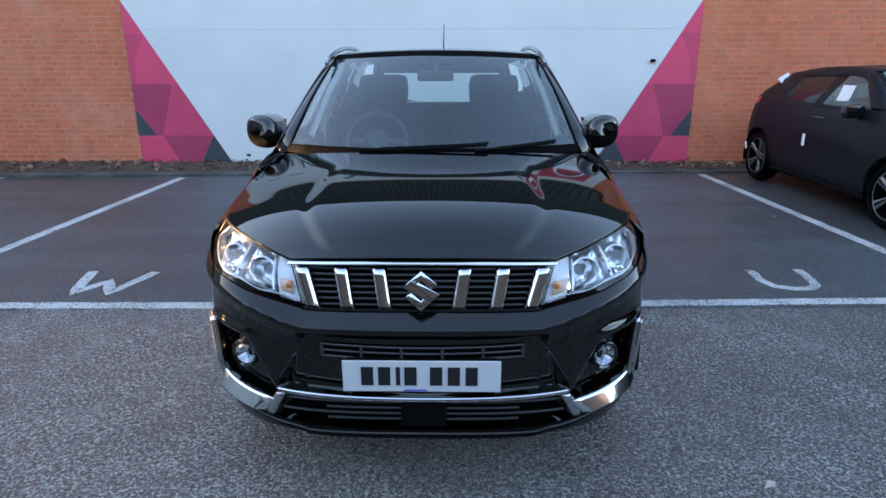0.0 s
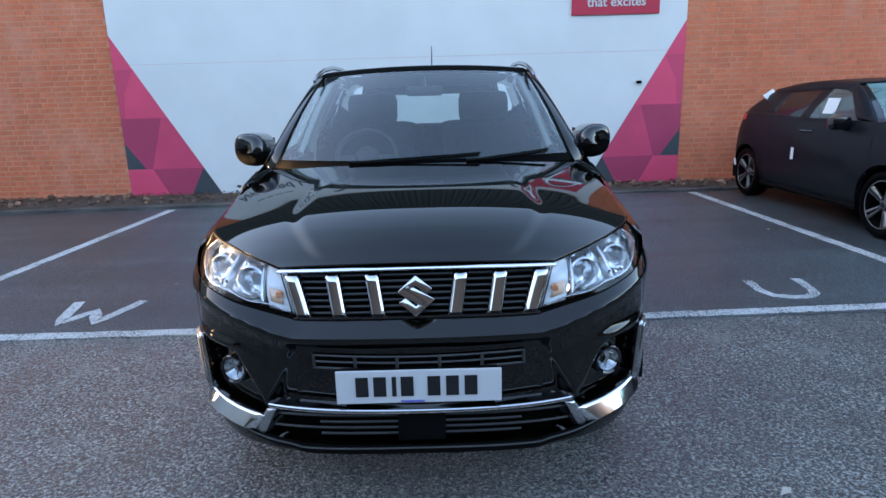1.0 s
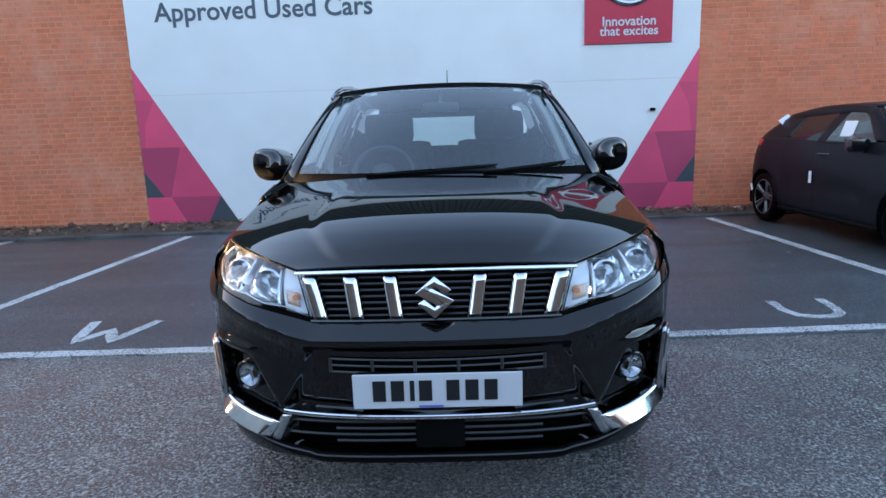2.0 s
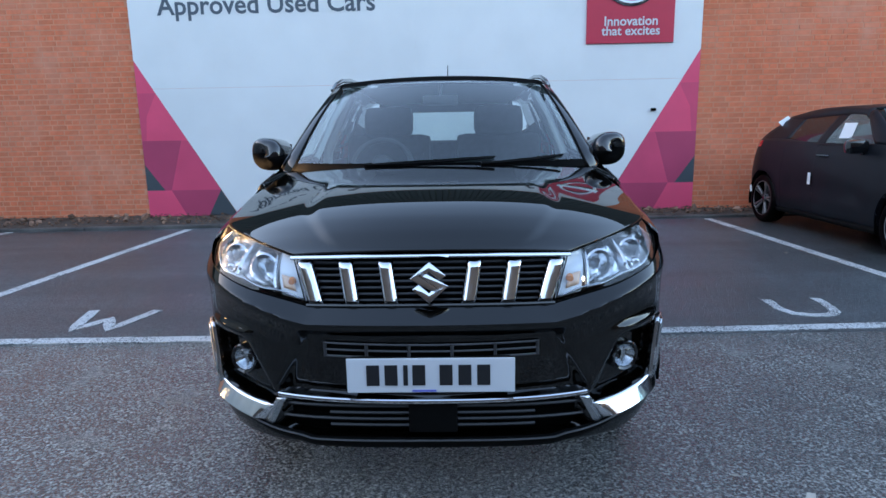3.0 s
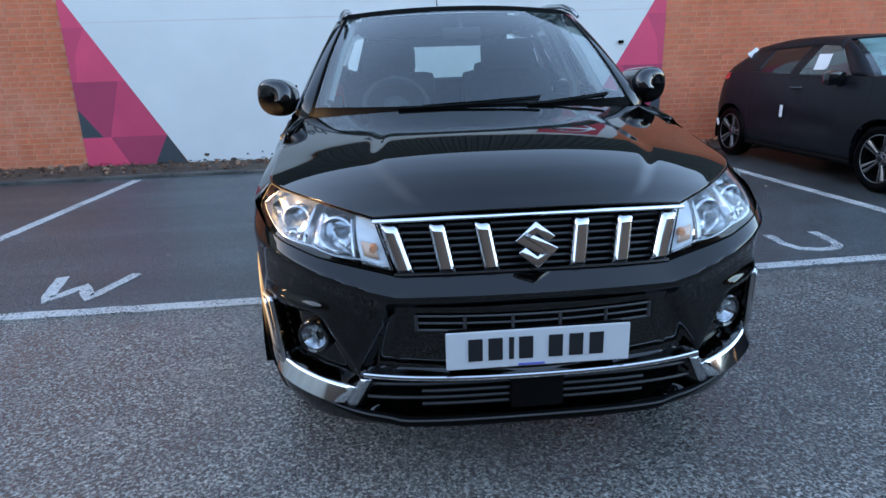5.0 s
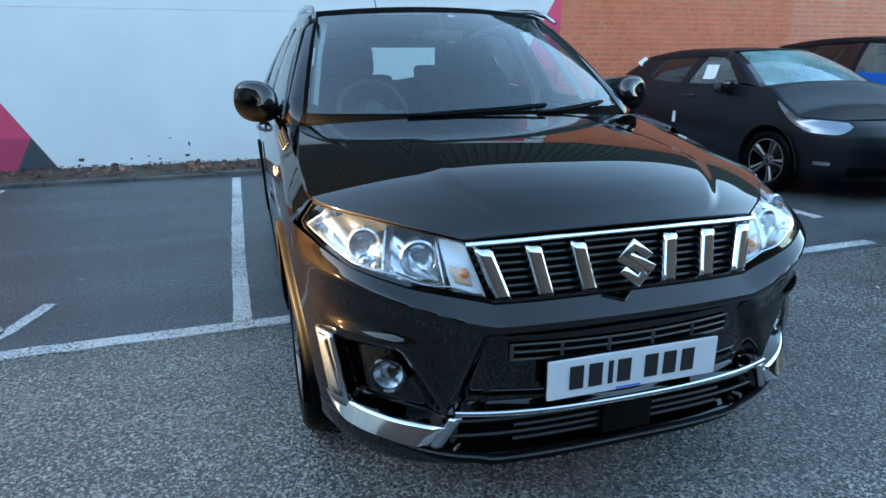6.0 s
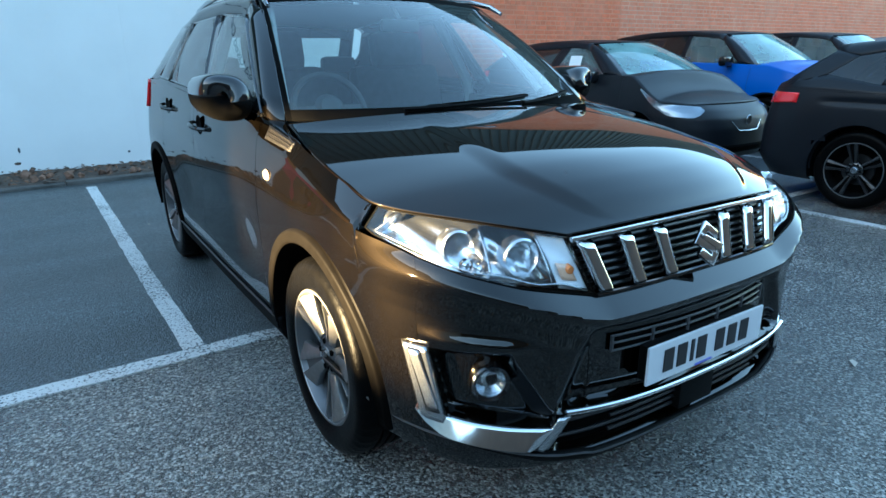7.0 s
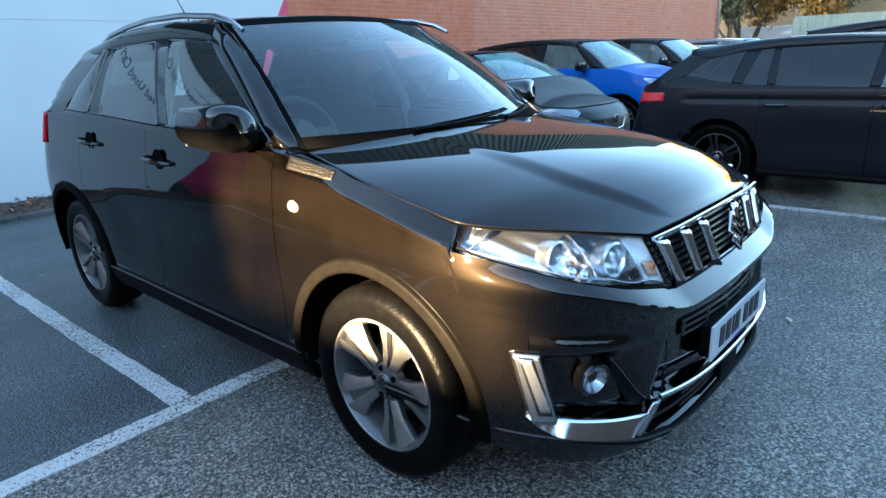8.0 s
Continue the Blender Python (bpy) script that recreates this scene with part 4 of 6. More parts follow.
for sx in (1, -1):
    def side_patch(corners, out=0.0, sx=sx, bow=0.0):
        def at(u, v):
            y, z = quad(corners, u, v, bow)
            return Vector((sx * (house_x(y, z) + out), y, z))
        return at
    for name, mat, corners in windows:
        pane = lambda u, v, at=side_patch(corners), sx=sx: at(u, v) + Vector((sx * (0.038 * u * (1 - u) + 0.044 * v * (1 - v)), 0, 0))
        w = part(name, sheet(pane, 30, 24, sx < 0), M[mat], car, "clear side glass" if mat == "glass" else "dark tinted side glass")
        w.visible_shadow = False
        c = corners
        loop = [quad(c, k / 10, 0) for k in range(11)] + [quad(c, 1, k / 10) for k in range(1, 11)] + [quad(c, 1 - k / 10, 1) for k in range(1, 11)] + [quad(c, 0, 1 - k / 10) for k in range(1, 11)]
        part("window_seal", tube([(sx * (house_x(y, z) + 0.001), y, z) for y, z in loop], 0.008, 6), M["gloss"], car, "black rubber window seal")
    pillars = (
        ("front_pillar", None, "paint"),
        ("middle_pillar", ((2.09, 1.10), (2.29, 1.464), (2.42, 1.462), (2.175, 1.105)), "gloss"),
        ("rear_pillar", ((2.825, 1.13), (2.90, 1.452), (2.975, 1.449), (2.99, 1.14)), "paint"),
        ("tail_pillar", ((3.31, 1.14), (3.05, 1.443), (3.38, 1.445), (3.84, 1.14)), "paint"),
        ("belt_trim", ((1.325, 1.045), (1.36, 1.080), (3.44, 1.158), (3.84, 1.13)), "paint"),
        ("cant_rail", ((1.88, 1.435), (1.84, 1.528), (3.86, 1.505), (3.10, 1.405)), "paint"),
    )
    for name, corners, mat in pillars:
        fn = side_patch(corners, 0.002) if corners else None
        if name == "front_pillar":
            def fn(u, v, sx=sx):
                a = screen(0.0 if sx < 0 else 1.0, lerp(-0.02, 1.0, v))
                y, z = lerp(1.34, 1.90, v), lerp(1.07, 1.437, v)
                b = Vector((sx * (house_x(y, z) + 0.002), y, z))
                e = 0.018 * math.sin(math.pi * u)
                p = a.lerp(b, u)
                return p + Vector((sx * e, -0.5 * e, 0.4 * e))
        if name == "cant_rail":
            def fn(u, v, sx=sx):
                y = lerp(1.86, 3.40, u)
                zl = float(np.interp(y, [1.86, 2.0, 2.3, 2.86, 3.12, 3.40], [1.425, 1.45, 1.464, 1.453, 1.436, 1.43]))
                r = roof(1.0, min(max((y - 1.93) / 1.49, 0), 1))
                xl = house_x(y, zl) + 0.002
                b = 0.012 * math.sin(math.pi * v)
                return Vector((sx * (lerp(xl, r.x, v) + b), lerp(y, r.y, v), lerp(zl, r.z, v) + b))
        part(name, sheet(fn, 24, 6, sx < 0), M[mat], car, "", 0.015)
    def wing_top(u, v, sx=sx):
        y = lerp(0.98, 1.352, u)
        a = flank(min(y, 1.345), belt(min(y, 1.345)) - 0.001)
        ys = [0.98, 1.10, 1.215, 1.25, 1.352]
        b = Vector((float(np.interp(y, ys, [0.789, 0.772, 0.751, 0.742, house_x(1.345, 1.072) - 0.004])), y, float(np.interp(y, ys, [1.000, 1.022, 1.045, 1.050, 1.074]))))
        p = a.lerp(b, v) + Vector((0, 0, 0.006 * math.sin(math.pi * v)))
        return Vector((sx * p.x, p.y, p.z))
    part("wing_top", sheet(wing_top, 24, 8, sx < 0), M["paint"], car, "glossy black top of the wing below the pillar", 0.006)
    # roof rail
    rail = [(0.607, 1.74, 1.470), (0.598, 1.82, 1.506), (0.590, 1.97, 1.538), (0.587, 2.25, 1.562), (0.586, 2.6, 1.566), (0.585, 2.85, 1.550), (0.58, 3.08, 1.525), (0.575, 3.22, 1.492)]
    part("roof_rail", tube([(sx * x, y, z) for x, y, z in rail], [0.009, 0.012, 0.013, 0.013, 0.013, 0.013, 0.012, 0.008], 10, 0.9), M["satin"], car, "satin silver roof rail")
    # mirror
    mx = 0.872 if sx > 0 else 0.897
    def shell_at(u, v, sx=sx, mx=mx):
        c, d = math.cos(2 * math.pi * u), math.sin(2 * math.pi * u)
        w = (1 - max(1 - v / 0.45, 0) ** 2.4) ** (1 / 2.4) - 0.10 * max((v - 0.45) / 0.55, 0) ** 2
        return Vector((sx * (mx + 0.088 * w * math.copysign(abs(c) ** 0.8, c)), lerp(1.375, 1.645, v ** 1.6) + 0.02 * c, 1.130 + (0.086 if d > 0 else 0.082) * w * math.copysign(abs(d) ** 0.8, d) + 0.01 * c))
    mir = part("door_mirror", sheet(sub(shell_at, 0.0, 0.5, 0.0, 1.0), 64, 40, sx < 0), M["gloss"], car, "glossy black door mirror", 0.003)
    part("mirror_base", sheet(sub(shell_at, 0.5, 1.0, 0.0, 1.0), 24, 20, sx < 0), M["deep"], mir, "textured black lower half of the mirror", 0.003)
    part("mirror_foot", boxed(sx * 0.812, 1.485, 1.088, 0.075, 0.09, 0.036, 0.016), M["plastic"], car, "black mirror foot")
    part("mirror_sail", sheet(side_patch(((1.315, 1.066), (1.515, 1.195), (1.56, 1.185), (1.55, 1.085)), 0.004), 6, 6, sx < 0), M["plastic"], car, "black mirror mount", 0.006)
    part("mirror_glass", prism([(-0.07, -0.06), (0.07, -0.05), (0.07, 0.055), (-0.06, 0.06)], 0.004, Matrix.Translation((sx * mx, 1.640, 1.13)) @ Matrix.Rotation(-math.pi / 2, 4, "X"), 0.001), M["chrome"], mir)
    # door handles
    for y, z in ((2.137, 0.956), (2.914, 0.994)):
        p = flank(y, z)
        h = part("door_handle", tube([(sx * (p.x + d), y + e, z + 0.004 * k) for k, (e, d) in enumerate(((-0.10, 0.0), (-0.085, 0.025), (-0.03, 0.036), (0.03, 0.036), (0.085, 0.025), (0.10, 0.0)))], [0.008, 0.010, 0.011, 0.011, 0.010, 0.008], 8), M["paint"], car, "glossy black door handle")
        part("handle_cup", lathe([(0.0, -0.002), (0.05, -0.001), (0.052, 0.003), (0.046, 0.003), (0.03, -0.0005), (0.0, -0.001)], 20, Matrix.Translation((sx * (p.x + 0.001), y - 0.01, z + 0.016)) @ Matrix.Rotation(sx * math.pi / 2, 4, "Y") @ Matrix.Diagonal((0.85, 1.0, 1, 1))), M["deep"], car, "dark recess behind the handle")
    # side indicator and the silver vent trim
    p = flank(1.17, 0.885)
    part("side_indicator", lathe([(0.0, 0.008), (0.02, 0.006), (0.026, 0.0), (0.0, -0.002)], 20, Matrix.Translation((sx * (p.x + 0.001), 1.17, 0.885)) @ Matrix.Rotation(sx * math.pi / 2, 4, "Y") @ Matrix.Diagonal((0.8, 1.15, 1, 1))), M["indicator"], car, "clear side indicator lamp")
    def vt(u, v, sx=sx):
        y = lerp(0.99, 1.215, u)
        z = lerp(0.985 + 0.02 * u, 1.012 + 0.036 * u, v)
        return Vector((sx * (flank(y, z).x + 0.003), y, z))
    vent = part("wing_trim", sheet(vt, 16, 5, sx < 0), M["rib"], car, "bronze-grey ribbed trim behind the wing", 0.004)
    for v in (0.25, 0.55, 0.85):
        part("rib", tube([vt(0.06 + 0.11 * k, v) + Vector((sx * 0.002, 0, 0)) for k in range(9)], 0.0025, 6), M["rib"], vent)

# wheels
def tyre_mesh(r, rim_r, h, place):
    """A tyre with grooves round it and notched tread blocks at its shoulders."""
    prof = [(rim_r - 0.01, -h * 0.8), (rim_r + 0.02, -h * 0.98), (r - 0.045, -h), (r - 0.030, -h * 0.99), (r - 0.010, -h * 0.86), (r, -h * 0.62), (r, -h * 0.36), (r - 0.008, -h * 0.35), (r - 0.008, -h * 0.25), (r, -h * 0.24), (r, -h * 0.06), (r - 0.008, -h * 0.05)]
    prof = prof + [(q, -z) for q, z in prof[::-1]]
    prof += [(rim_r + 0.006, h * 0.86), (rim_r - 0.01, h * 0.5), prof[0]]
    seg = 168
    bm = bmesh.new()
    rings = []
    for k, (q, z) in enumerate(prof):
        ring = []
        for i in range(seg):
            a = 2 * math.pi * i / seg
            cut = (0.0022, 0.0, 0.0, 0.0012, 0.0, 0.0)[i % 6] if q > r - 0.025 and abs(z) > h * 0.5 else 0.0
            ring.append(bm.verts.new(((q - cut) * math.cos(a), (q - cut) * math.sin(a), z - math.copysign(cut * 0.4, z))))
        rings.append(ring)
    for p, n in zip(rings, rings[1:]):
        for i in range(seg):
            bm.faces.new((p[i], p[(i + 1) % seg], n[(i + 1) % seg], n[i]))
    bmesh.ops.remove_doubles(bm, verts=bm.verts, dist=1e-5)
    bmesh.ops.transform(bm, matrix=place, verts=bm.verts)
    return bm


WHEEL_STYLES = dict(
    # petal outline at hub, waist and rim (inner and outer half widths), web half width, materials of petal, web and rim
    broad=((0.004, 0.034), (0.008, 0.048), (0.022, 0.096), 0.034, "alloy", "alloy_dark", "alloy_dark"),
    twin=((0.006, 0.022), (0.009, 0.030), (0.014, 0.046), 0.014, "alloy", "deep", "deep"),
    black=((0.006, 0.022), (0.010, 0.030), (0.018, 0.046), 0.016, "slat", "deep", "deep"),
)


def wheel(parent, x, y, z, r, rim_r, width, sx, spokes=5, style="broad", twist=0.0):
    """A wheel whose outer face looks along sx; tyre, rim, spokes and hub cap."""
    place = Matrix.Translation((x, y, z)) @ Matrix.Rotation(sx * math.pi / 2, 4, "Y") @ Matrix.Rotation(twist, 4, "Z")
    h = width / 2
    whl = new("wheel")
    whl.parent = parent
    at_hub, at_waist, at_rim, web, petal_mat, web_mat, rim_mat = WHEEL_STYLES[style]
    part("tyre", tyre_mesh(r, rim_r, h, place), M["rubber"], whl, "black tyre")
    part("rim", lathe([(rim_r + 0.004, h * 0.84), (rim_r + 0.006, h * 0.90), (rim_r - 0.004, h * 0.91), (rim_r - 0.012, h * 0.80), (rim_r - 0.022, h * 0.55), (rim_r - 0.026, -h * 0.7), (rim_r - 0.012, -h * 0.75)], 72, place), M[rim_mat], whl, "alloy rim")
    part("rim_lip", lathe([(rim_r + 0.007, h * 0.88), (rim_r + 0.006, h * 0.925), (rim_r - 0.001, h * 0.93), (rim_r - 0.004, h * 0.89)], 72, place), M["alloy" if style != "black" else "alloy_dark"], whl, "bright rim lip")
    # brake disc darkened and a near-black disc added for shade behind the spokes
    part("brake_disc", lathe([(0.0, -0.012), (0.13, -0.012), (0.13, 0.0), (0.0, 0.0)], 32, place), M["slat"], whl, "brake disc")
    part("wheel_back", lathe([(0.0, -0.03), (rim_r - 0.02, -0.03), (rim_r - 0.02, -0.034), (0.0, -0.034)], 40, place), M["deep"], whl, "near-black disc for the shade behind the spokes")
    end = rim_r - 0.008
    g = rim_r / 0.222
    for k in range(spokes):
        turn = place @ Matrix.Rotation(2 * math.pi * k / spokes, 4, "Z")
        for e in (1, -1):
            outline = [(0.060, e * at_hub[0] * g), (0.11 * g, e * at_waist[0] * g), (end, e * at_rim[0] * g), (end * 0.985, e * at_rim[1] * g), (0.125 * g, e * at_waist[1] * g), (0.064, e * at_hub[1] * g)]
            bm = prism(outline[::e], 0.022, Matrix.Translation((0, 0, h * 0.50)), 0.004)
            for v in bm.verts:
                rr = v.co.xy.length / rim_r
                mid = lerp(at_hub[0], at_rim[0], min(rr, 1)) * g
                v.co.z += 0.030 * rr * rr - 0.42 * max(abs(v.co.y) - mid, 0)
            bmesh.ops.transform(bm, matrix=turn, verts=bm.verts)
            part("spoke", bm, M[petal_mat], whl)
        bm = prism([(0.05, -0.016), (end, -web * g), (end, web * g), (0.05, 0.016)], 0.014, Matrix.Translation((0, 0, h * 0.33)), 0.002)
        for v in bm.verts:
            v.co.z += 0.034 * (v.co.xy.length / rim_r) ** 2
        bmesh.ops.transform(bm, matrix=turn, verts=bm.verts)
        part("spoke_web", bm, M[web_mat], whl)
        part("wheel_nut", lathe([(0.0, 0.008), (0.009, 0.008), (0.011, 0.0), (0.0, 0.0)], 8, turn @ Matrix.Rotation(math.pi / spokes, 4, "Z") @ Matrix.Translation((0.050, 0, h * 0.66))), M["deep"], whl)
    part("hub", lathe([(0.0, h * 0.74), (0.03, h * 0.74), (0.034, h * 0.70), (0.058, h * 0.68), (0.066, h * 0.62), (0.072, h * 0.40), (0.0, h * 0.40)], 32, place), M["gloss" if style == "black" else "alloy_dark"], whl, "hub with centre cap")
    part("centre_cap", lathe([(0.0, h * 0.79), (0.023, h * 0.78), (0.027, h * 0.74), (0.0, h * 0.74)], 24, place), M["satin" if style == "black" else "gloss"], whl, "round centre cap")
    return whl


for hub in (FRONT_HUB, REAR_HUB):
    for sx in (1, -1):
        wheel(car, sx * HUB_X, hub, TYRE_R, TYRE_R, 0.222, 0.215, sx, 5, "broad", -0.384 if hub == FRONT_HUB else 1.0)

M["lamp_dark"] = material("dim_fog_lamp_reflector", (0.5, 0.52, 0.54), 0.18, 1.0)
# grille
# near-black sheet behind the slats, the opening's shade put into its colour
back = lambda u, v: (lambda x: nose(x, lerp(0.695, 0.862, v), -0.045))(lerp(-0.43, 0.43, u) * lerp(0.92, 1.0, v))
part("grille_back", sheet(back, 40, 6, True), M["deep"], car, "near-black sheet for the shade in the grille opening", 0.004)
for k in range(7):
    z = 0.713 + 0.019 * k
    half = lerp(0.385, 0.432, k / 6)
    part("grille_slat", tube([nose(lerp(-half, half, i / 24), z, -0.022) for i in range(25)], 0.0055, 6), M["slat"], car)
top_bar = [nose(lerp(-0.443, 0.443, i / 30), 0.846 + 0.006 * (1 - (2 * i / 30 - 1) ** 2), 0.004) for i in range(31)]
part("grille_trim", tube(top_bar, 0.0062, 8), M["chrome"], car, "chrome strip along the bonnet edge")
part("grille_frame", tube([nose(lerp(-0.39, 0.39, i / 30), 0.703, 0.0) for i in range(31)], 0.007, 8), M["gloss"], car)
for sx in (1, -1):
    for xb, xt, w in ((0.120, 0.142, 0.050), (0.243, 0.268, 0.051), (0.358, 0.400, 0.052)):
        def bar(u, v, sx=sx, xb=xb, xt=xt, w=w):
            x = lerp(xb, xt, v) + (u - 0.5) * w
            return nose(sx * x, lerp(0.710, 0.838, v), 0.013 + 0.006 * (1 - v) ** 1.6 - 0.004 * (2 * u - 1) ** 2 - 0.014 * abs(2 * u - 1) ** 6 - (0.008 if v in (0.0, 1.0) else 0))
        part("grille_bar", sheet(bar, 14, 12, sx > 0), M["chrome"], car, "upright chrome grille bar", 0.012)

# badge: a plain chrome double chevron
for a in (0.0, math.pi):
    badge = prism([(-0.064, 0.008), (0.0, 0.064), (0.056, 0.018), (0.034, 0.002), (0.0, 0.030), (-0.018, 0.014), (0.046, -0.030), (0.030, -0.045)], 0.012, Matrix.Translation((0, 0.040, 0.777)) @ Matrix.Rotation(math.pi / 2 - 0.32, 4, "X") @ Matrix.Scale(0.94, 4) @ Matrix.Rotation(a, 4, "Z") @ Matrix.Translation((0, 0.004, 0)), 0.003)
    part("badge", badge, M["chrome"], car, "chrome badge")

# plate: dark bars stand for the characters
part("plate_holder", boxed(0, 0.016, 0.495, 0.50, 0.036, 0.10, 0.004), M["plastic"], car, "black plate holder")
part("number_plate", boxed(0, -0.004, 0.495, 0.52, 0.008, 0.111, 0.003), M["plate"], car, "white number plate", 0, False)
plate = bpy.data.objects["number_plate"]
for k, (x, w) in enumerate(((-0.178, 0.040), (-0.122, 0.040), (-0.077, 0.014), (-0.036, 0.040), (0.048, 0.040), (0.106, 0.040), (0.164, 0.040))):
    part("character_bar", boxed(x, -0.0095, 0.497, w, 0.003, 0.066, 0.001), M["print"], plate, "dark bar", 0, False)
part("plate_strip", boxed(-0.02, -0.0095, 0.446, 0.075, 0.002, 0.006), material("blue_print", (0.12, 0.14, 0.5), 0.4), plate, "small blue line", 0, False)

# bumper details
bay_at = lambda x, z, out: Vector((x, plate_bay(x) - out, z))
# near-black sheet over the painted skin stands in for the vent's shaded depth
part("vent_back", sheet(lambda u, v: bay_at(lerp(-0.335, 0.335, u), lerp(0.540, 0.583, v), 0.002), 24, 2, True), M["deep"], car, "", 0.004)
for z in (0.541, 0.562, 0.583):
    part("vent_slat", tube([bay_at(lerp(-0.338, 0.338, i / 20), z, 0.008) for i in range(21)], 0.0036, 6), M["grey_plastic"], car)
for k in range(6):
    x = lerp(-0.336, 0.336, k / 5)
    part("vent_divider", tube([bay_at(x, 0.539, 0.009), bay_at(x, 0.585, 0.009)], 0.0055, 6), M["grey_plastic"], car)
part("bumper_trim", tube([nose(lerp(-0.488, 0.488, i / 40), 0.409 + 0.006 * (2 * i / 40 - 1) ** 2, 0.027 - 0.014 * (2 * i / 40 - 1) ** 2) for i in range(41)], 0.0075, 10), M["chrome"], car, "thin chrome strip below the plate")
# near-black sheet: dark plastic and the opening's shade in one colour
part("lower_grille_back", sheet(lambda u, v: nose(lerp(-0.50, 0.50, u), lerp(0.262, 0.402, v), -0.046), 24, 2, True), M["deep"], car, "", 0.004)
for z, half in ((0.376, 0.48), (0.352, 0.33), (0.330, 0.49), (0.308, 0.33)):
    part("lower_grille_slat", tube([nose(lerp(-half, half, i / 20), z, -0.012) for i in range(21)], 0.006, 6), M["slat"], car)
part("radar_cover", boxed(0.004, 0.028, 0.344, 0.155, 0.03, 0.10, 0.006), M["plastic"], car, "flat black sensor cover")
for sx in (1, -1):
    # fog lamp
    axis = Matrix.Translation((sx * 0.640, 0.166, 0.490)) @ Matrix.Rotation(math.pi / 2, 4, "X") @ Matrix.Rotation(sx * 0.35, 4, "Y")
    fog = part("fog_lamp", lathe([(0.052, -0.03), (0.052, 0.002), (0.048, 0.007), (0.041, 0.003), (0.039, -0.01)], 28, axis), M["gloss"], car, "round fog lamp in a black surround")
    part("reflector", lathe([(0.0, -0.028), (0.02, -0.024), (0.039, 0.0)], 28, axis), M["lamp_dark"], fog)
    part("lens", lathe([(0.0, 0.010), (0.02, 0.008), (0.033, 0.002), (0.038, -0.006)], 28, axis), M["lens"], fog, "clear glass")
    # lamp strip in its chrome frame, and the chrome corner under it
    def strip(u, v, sx=sx, inset=0.0, out=0.012):
        z = lerp(0.385 + 4 * inset, 0.590 - inset, v)
        xi = lerp(0.735, 0.765, v) + inset
        xo = lerp(0.777, 0.802, v) - inset
        p = nose(lerp(xi, xo, u), z, out - (0.010 if u in (0.0, 1.0) else 0.0))
        return Vector((sx * p.x, p.y, p.z))
    drl = part("lamp_frame", sheet(strip, 8, 12, sx > 0), M["satin"], car, "satin chrome frame of a lamp strip", 0.010)
    part("lamp_bed", sheet(lambda u, v, sx=sx: strip(u, v, sx, 0.007, 0.0145), 6, 10, sx > 0), M["gloss"], drl, "black bed of the lamp strip", 0.004)
    part("lamp_strip", sheet(lambda u, v, sx=sx: strip(u, v, sx, 0.0105, 0.0185), 6, 10, sx > 0), M["white_lens"], drl, "white lamp strip", 0.004)
    def corner(u, v, sx=sx):
        x = lerp(lerp(0.552, 0.512, v), 0.781, u)
        xs = [0.548, 0.62, 0.70, 0.74, 0.765, 0.781]
        lo, hi = float(np.interp(x, xs, [0.306, 0.319, 0.338, 0.352, 0.374, 0.404])), float(np.interp(x, xs, [0.370, 0.380, 0.394, 0.403, 0.413, 0.420]))
        out = lerp(1.0, 0.35, step(0.72, 0.79, x)) * float(np.interp(v, [0, 0.06, 0.15, 0.9, 1.0], [0.0, 0.024, 0.030, 0.003, -0.006]))
        p = nose(x, lerp(lo, hi, v), lerp(0.011, out, step(0.0, 0.14, u)))
        return Vector((sx * p.x, p.y, p.z))
    part("corner_trim", sheet(corner, 30, 20, sx > 0), M["chrome"], car, "bright chrome corner trim", 0.012)
    end = lambda u, v, sx=sx: (lambda p: Vector((sx * p.x, p.y, p.z)))(nose(lerp(0.520, 0.468, v) + 0.034 * u, lerp(0.296, 0.398, v) + 0.012 * u * (1 - v), 0.013 - 0.006 * abs(2 * u - 1)))
    part("corner_trim_end", sheet(end, 6, 8, sx > 0), M["satin"], car, "folded end of the chrome trim", 0.012)

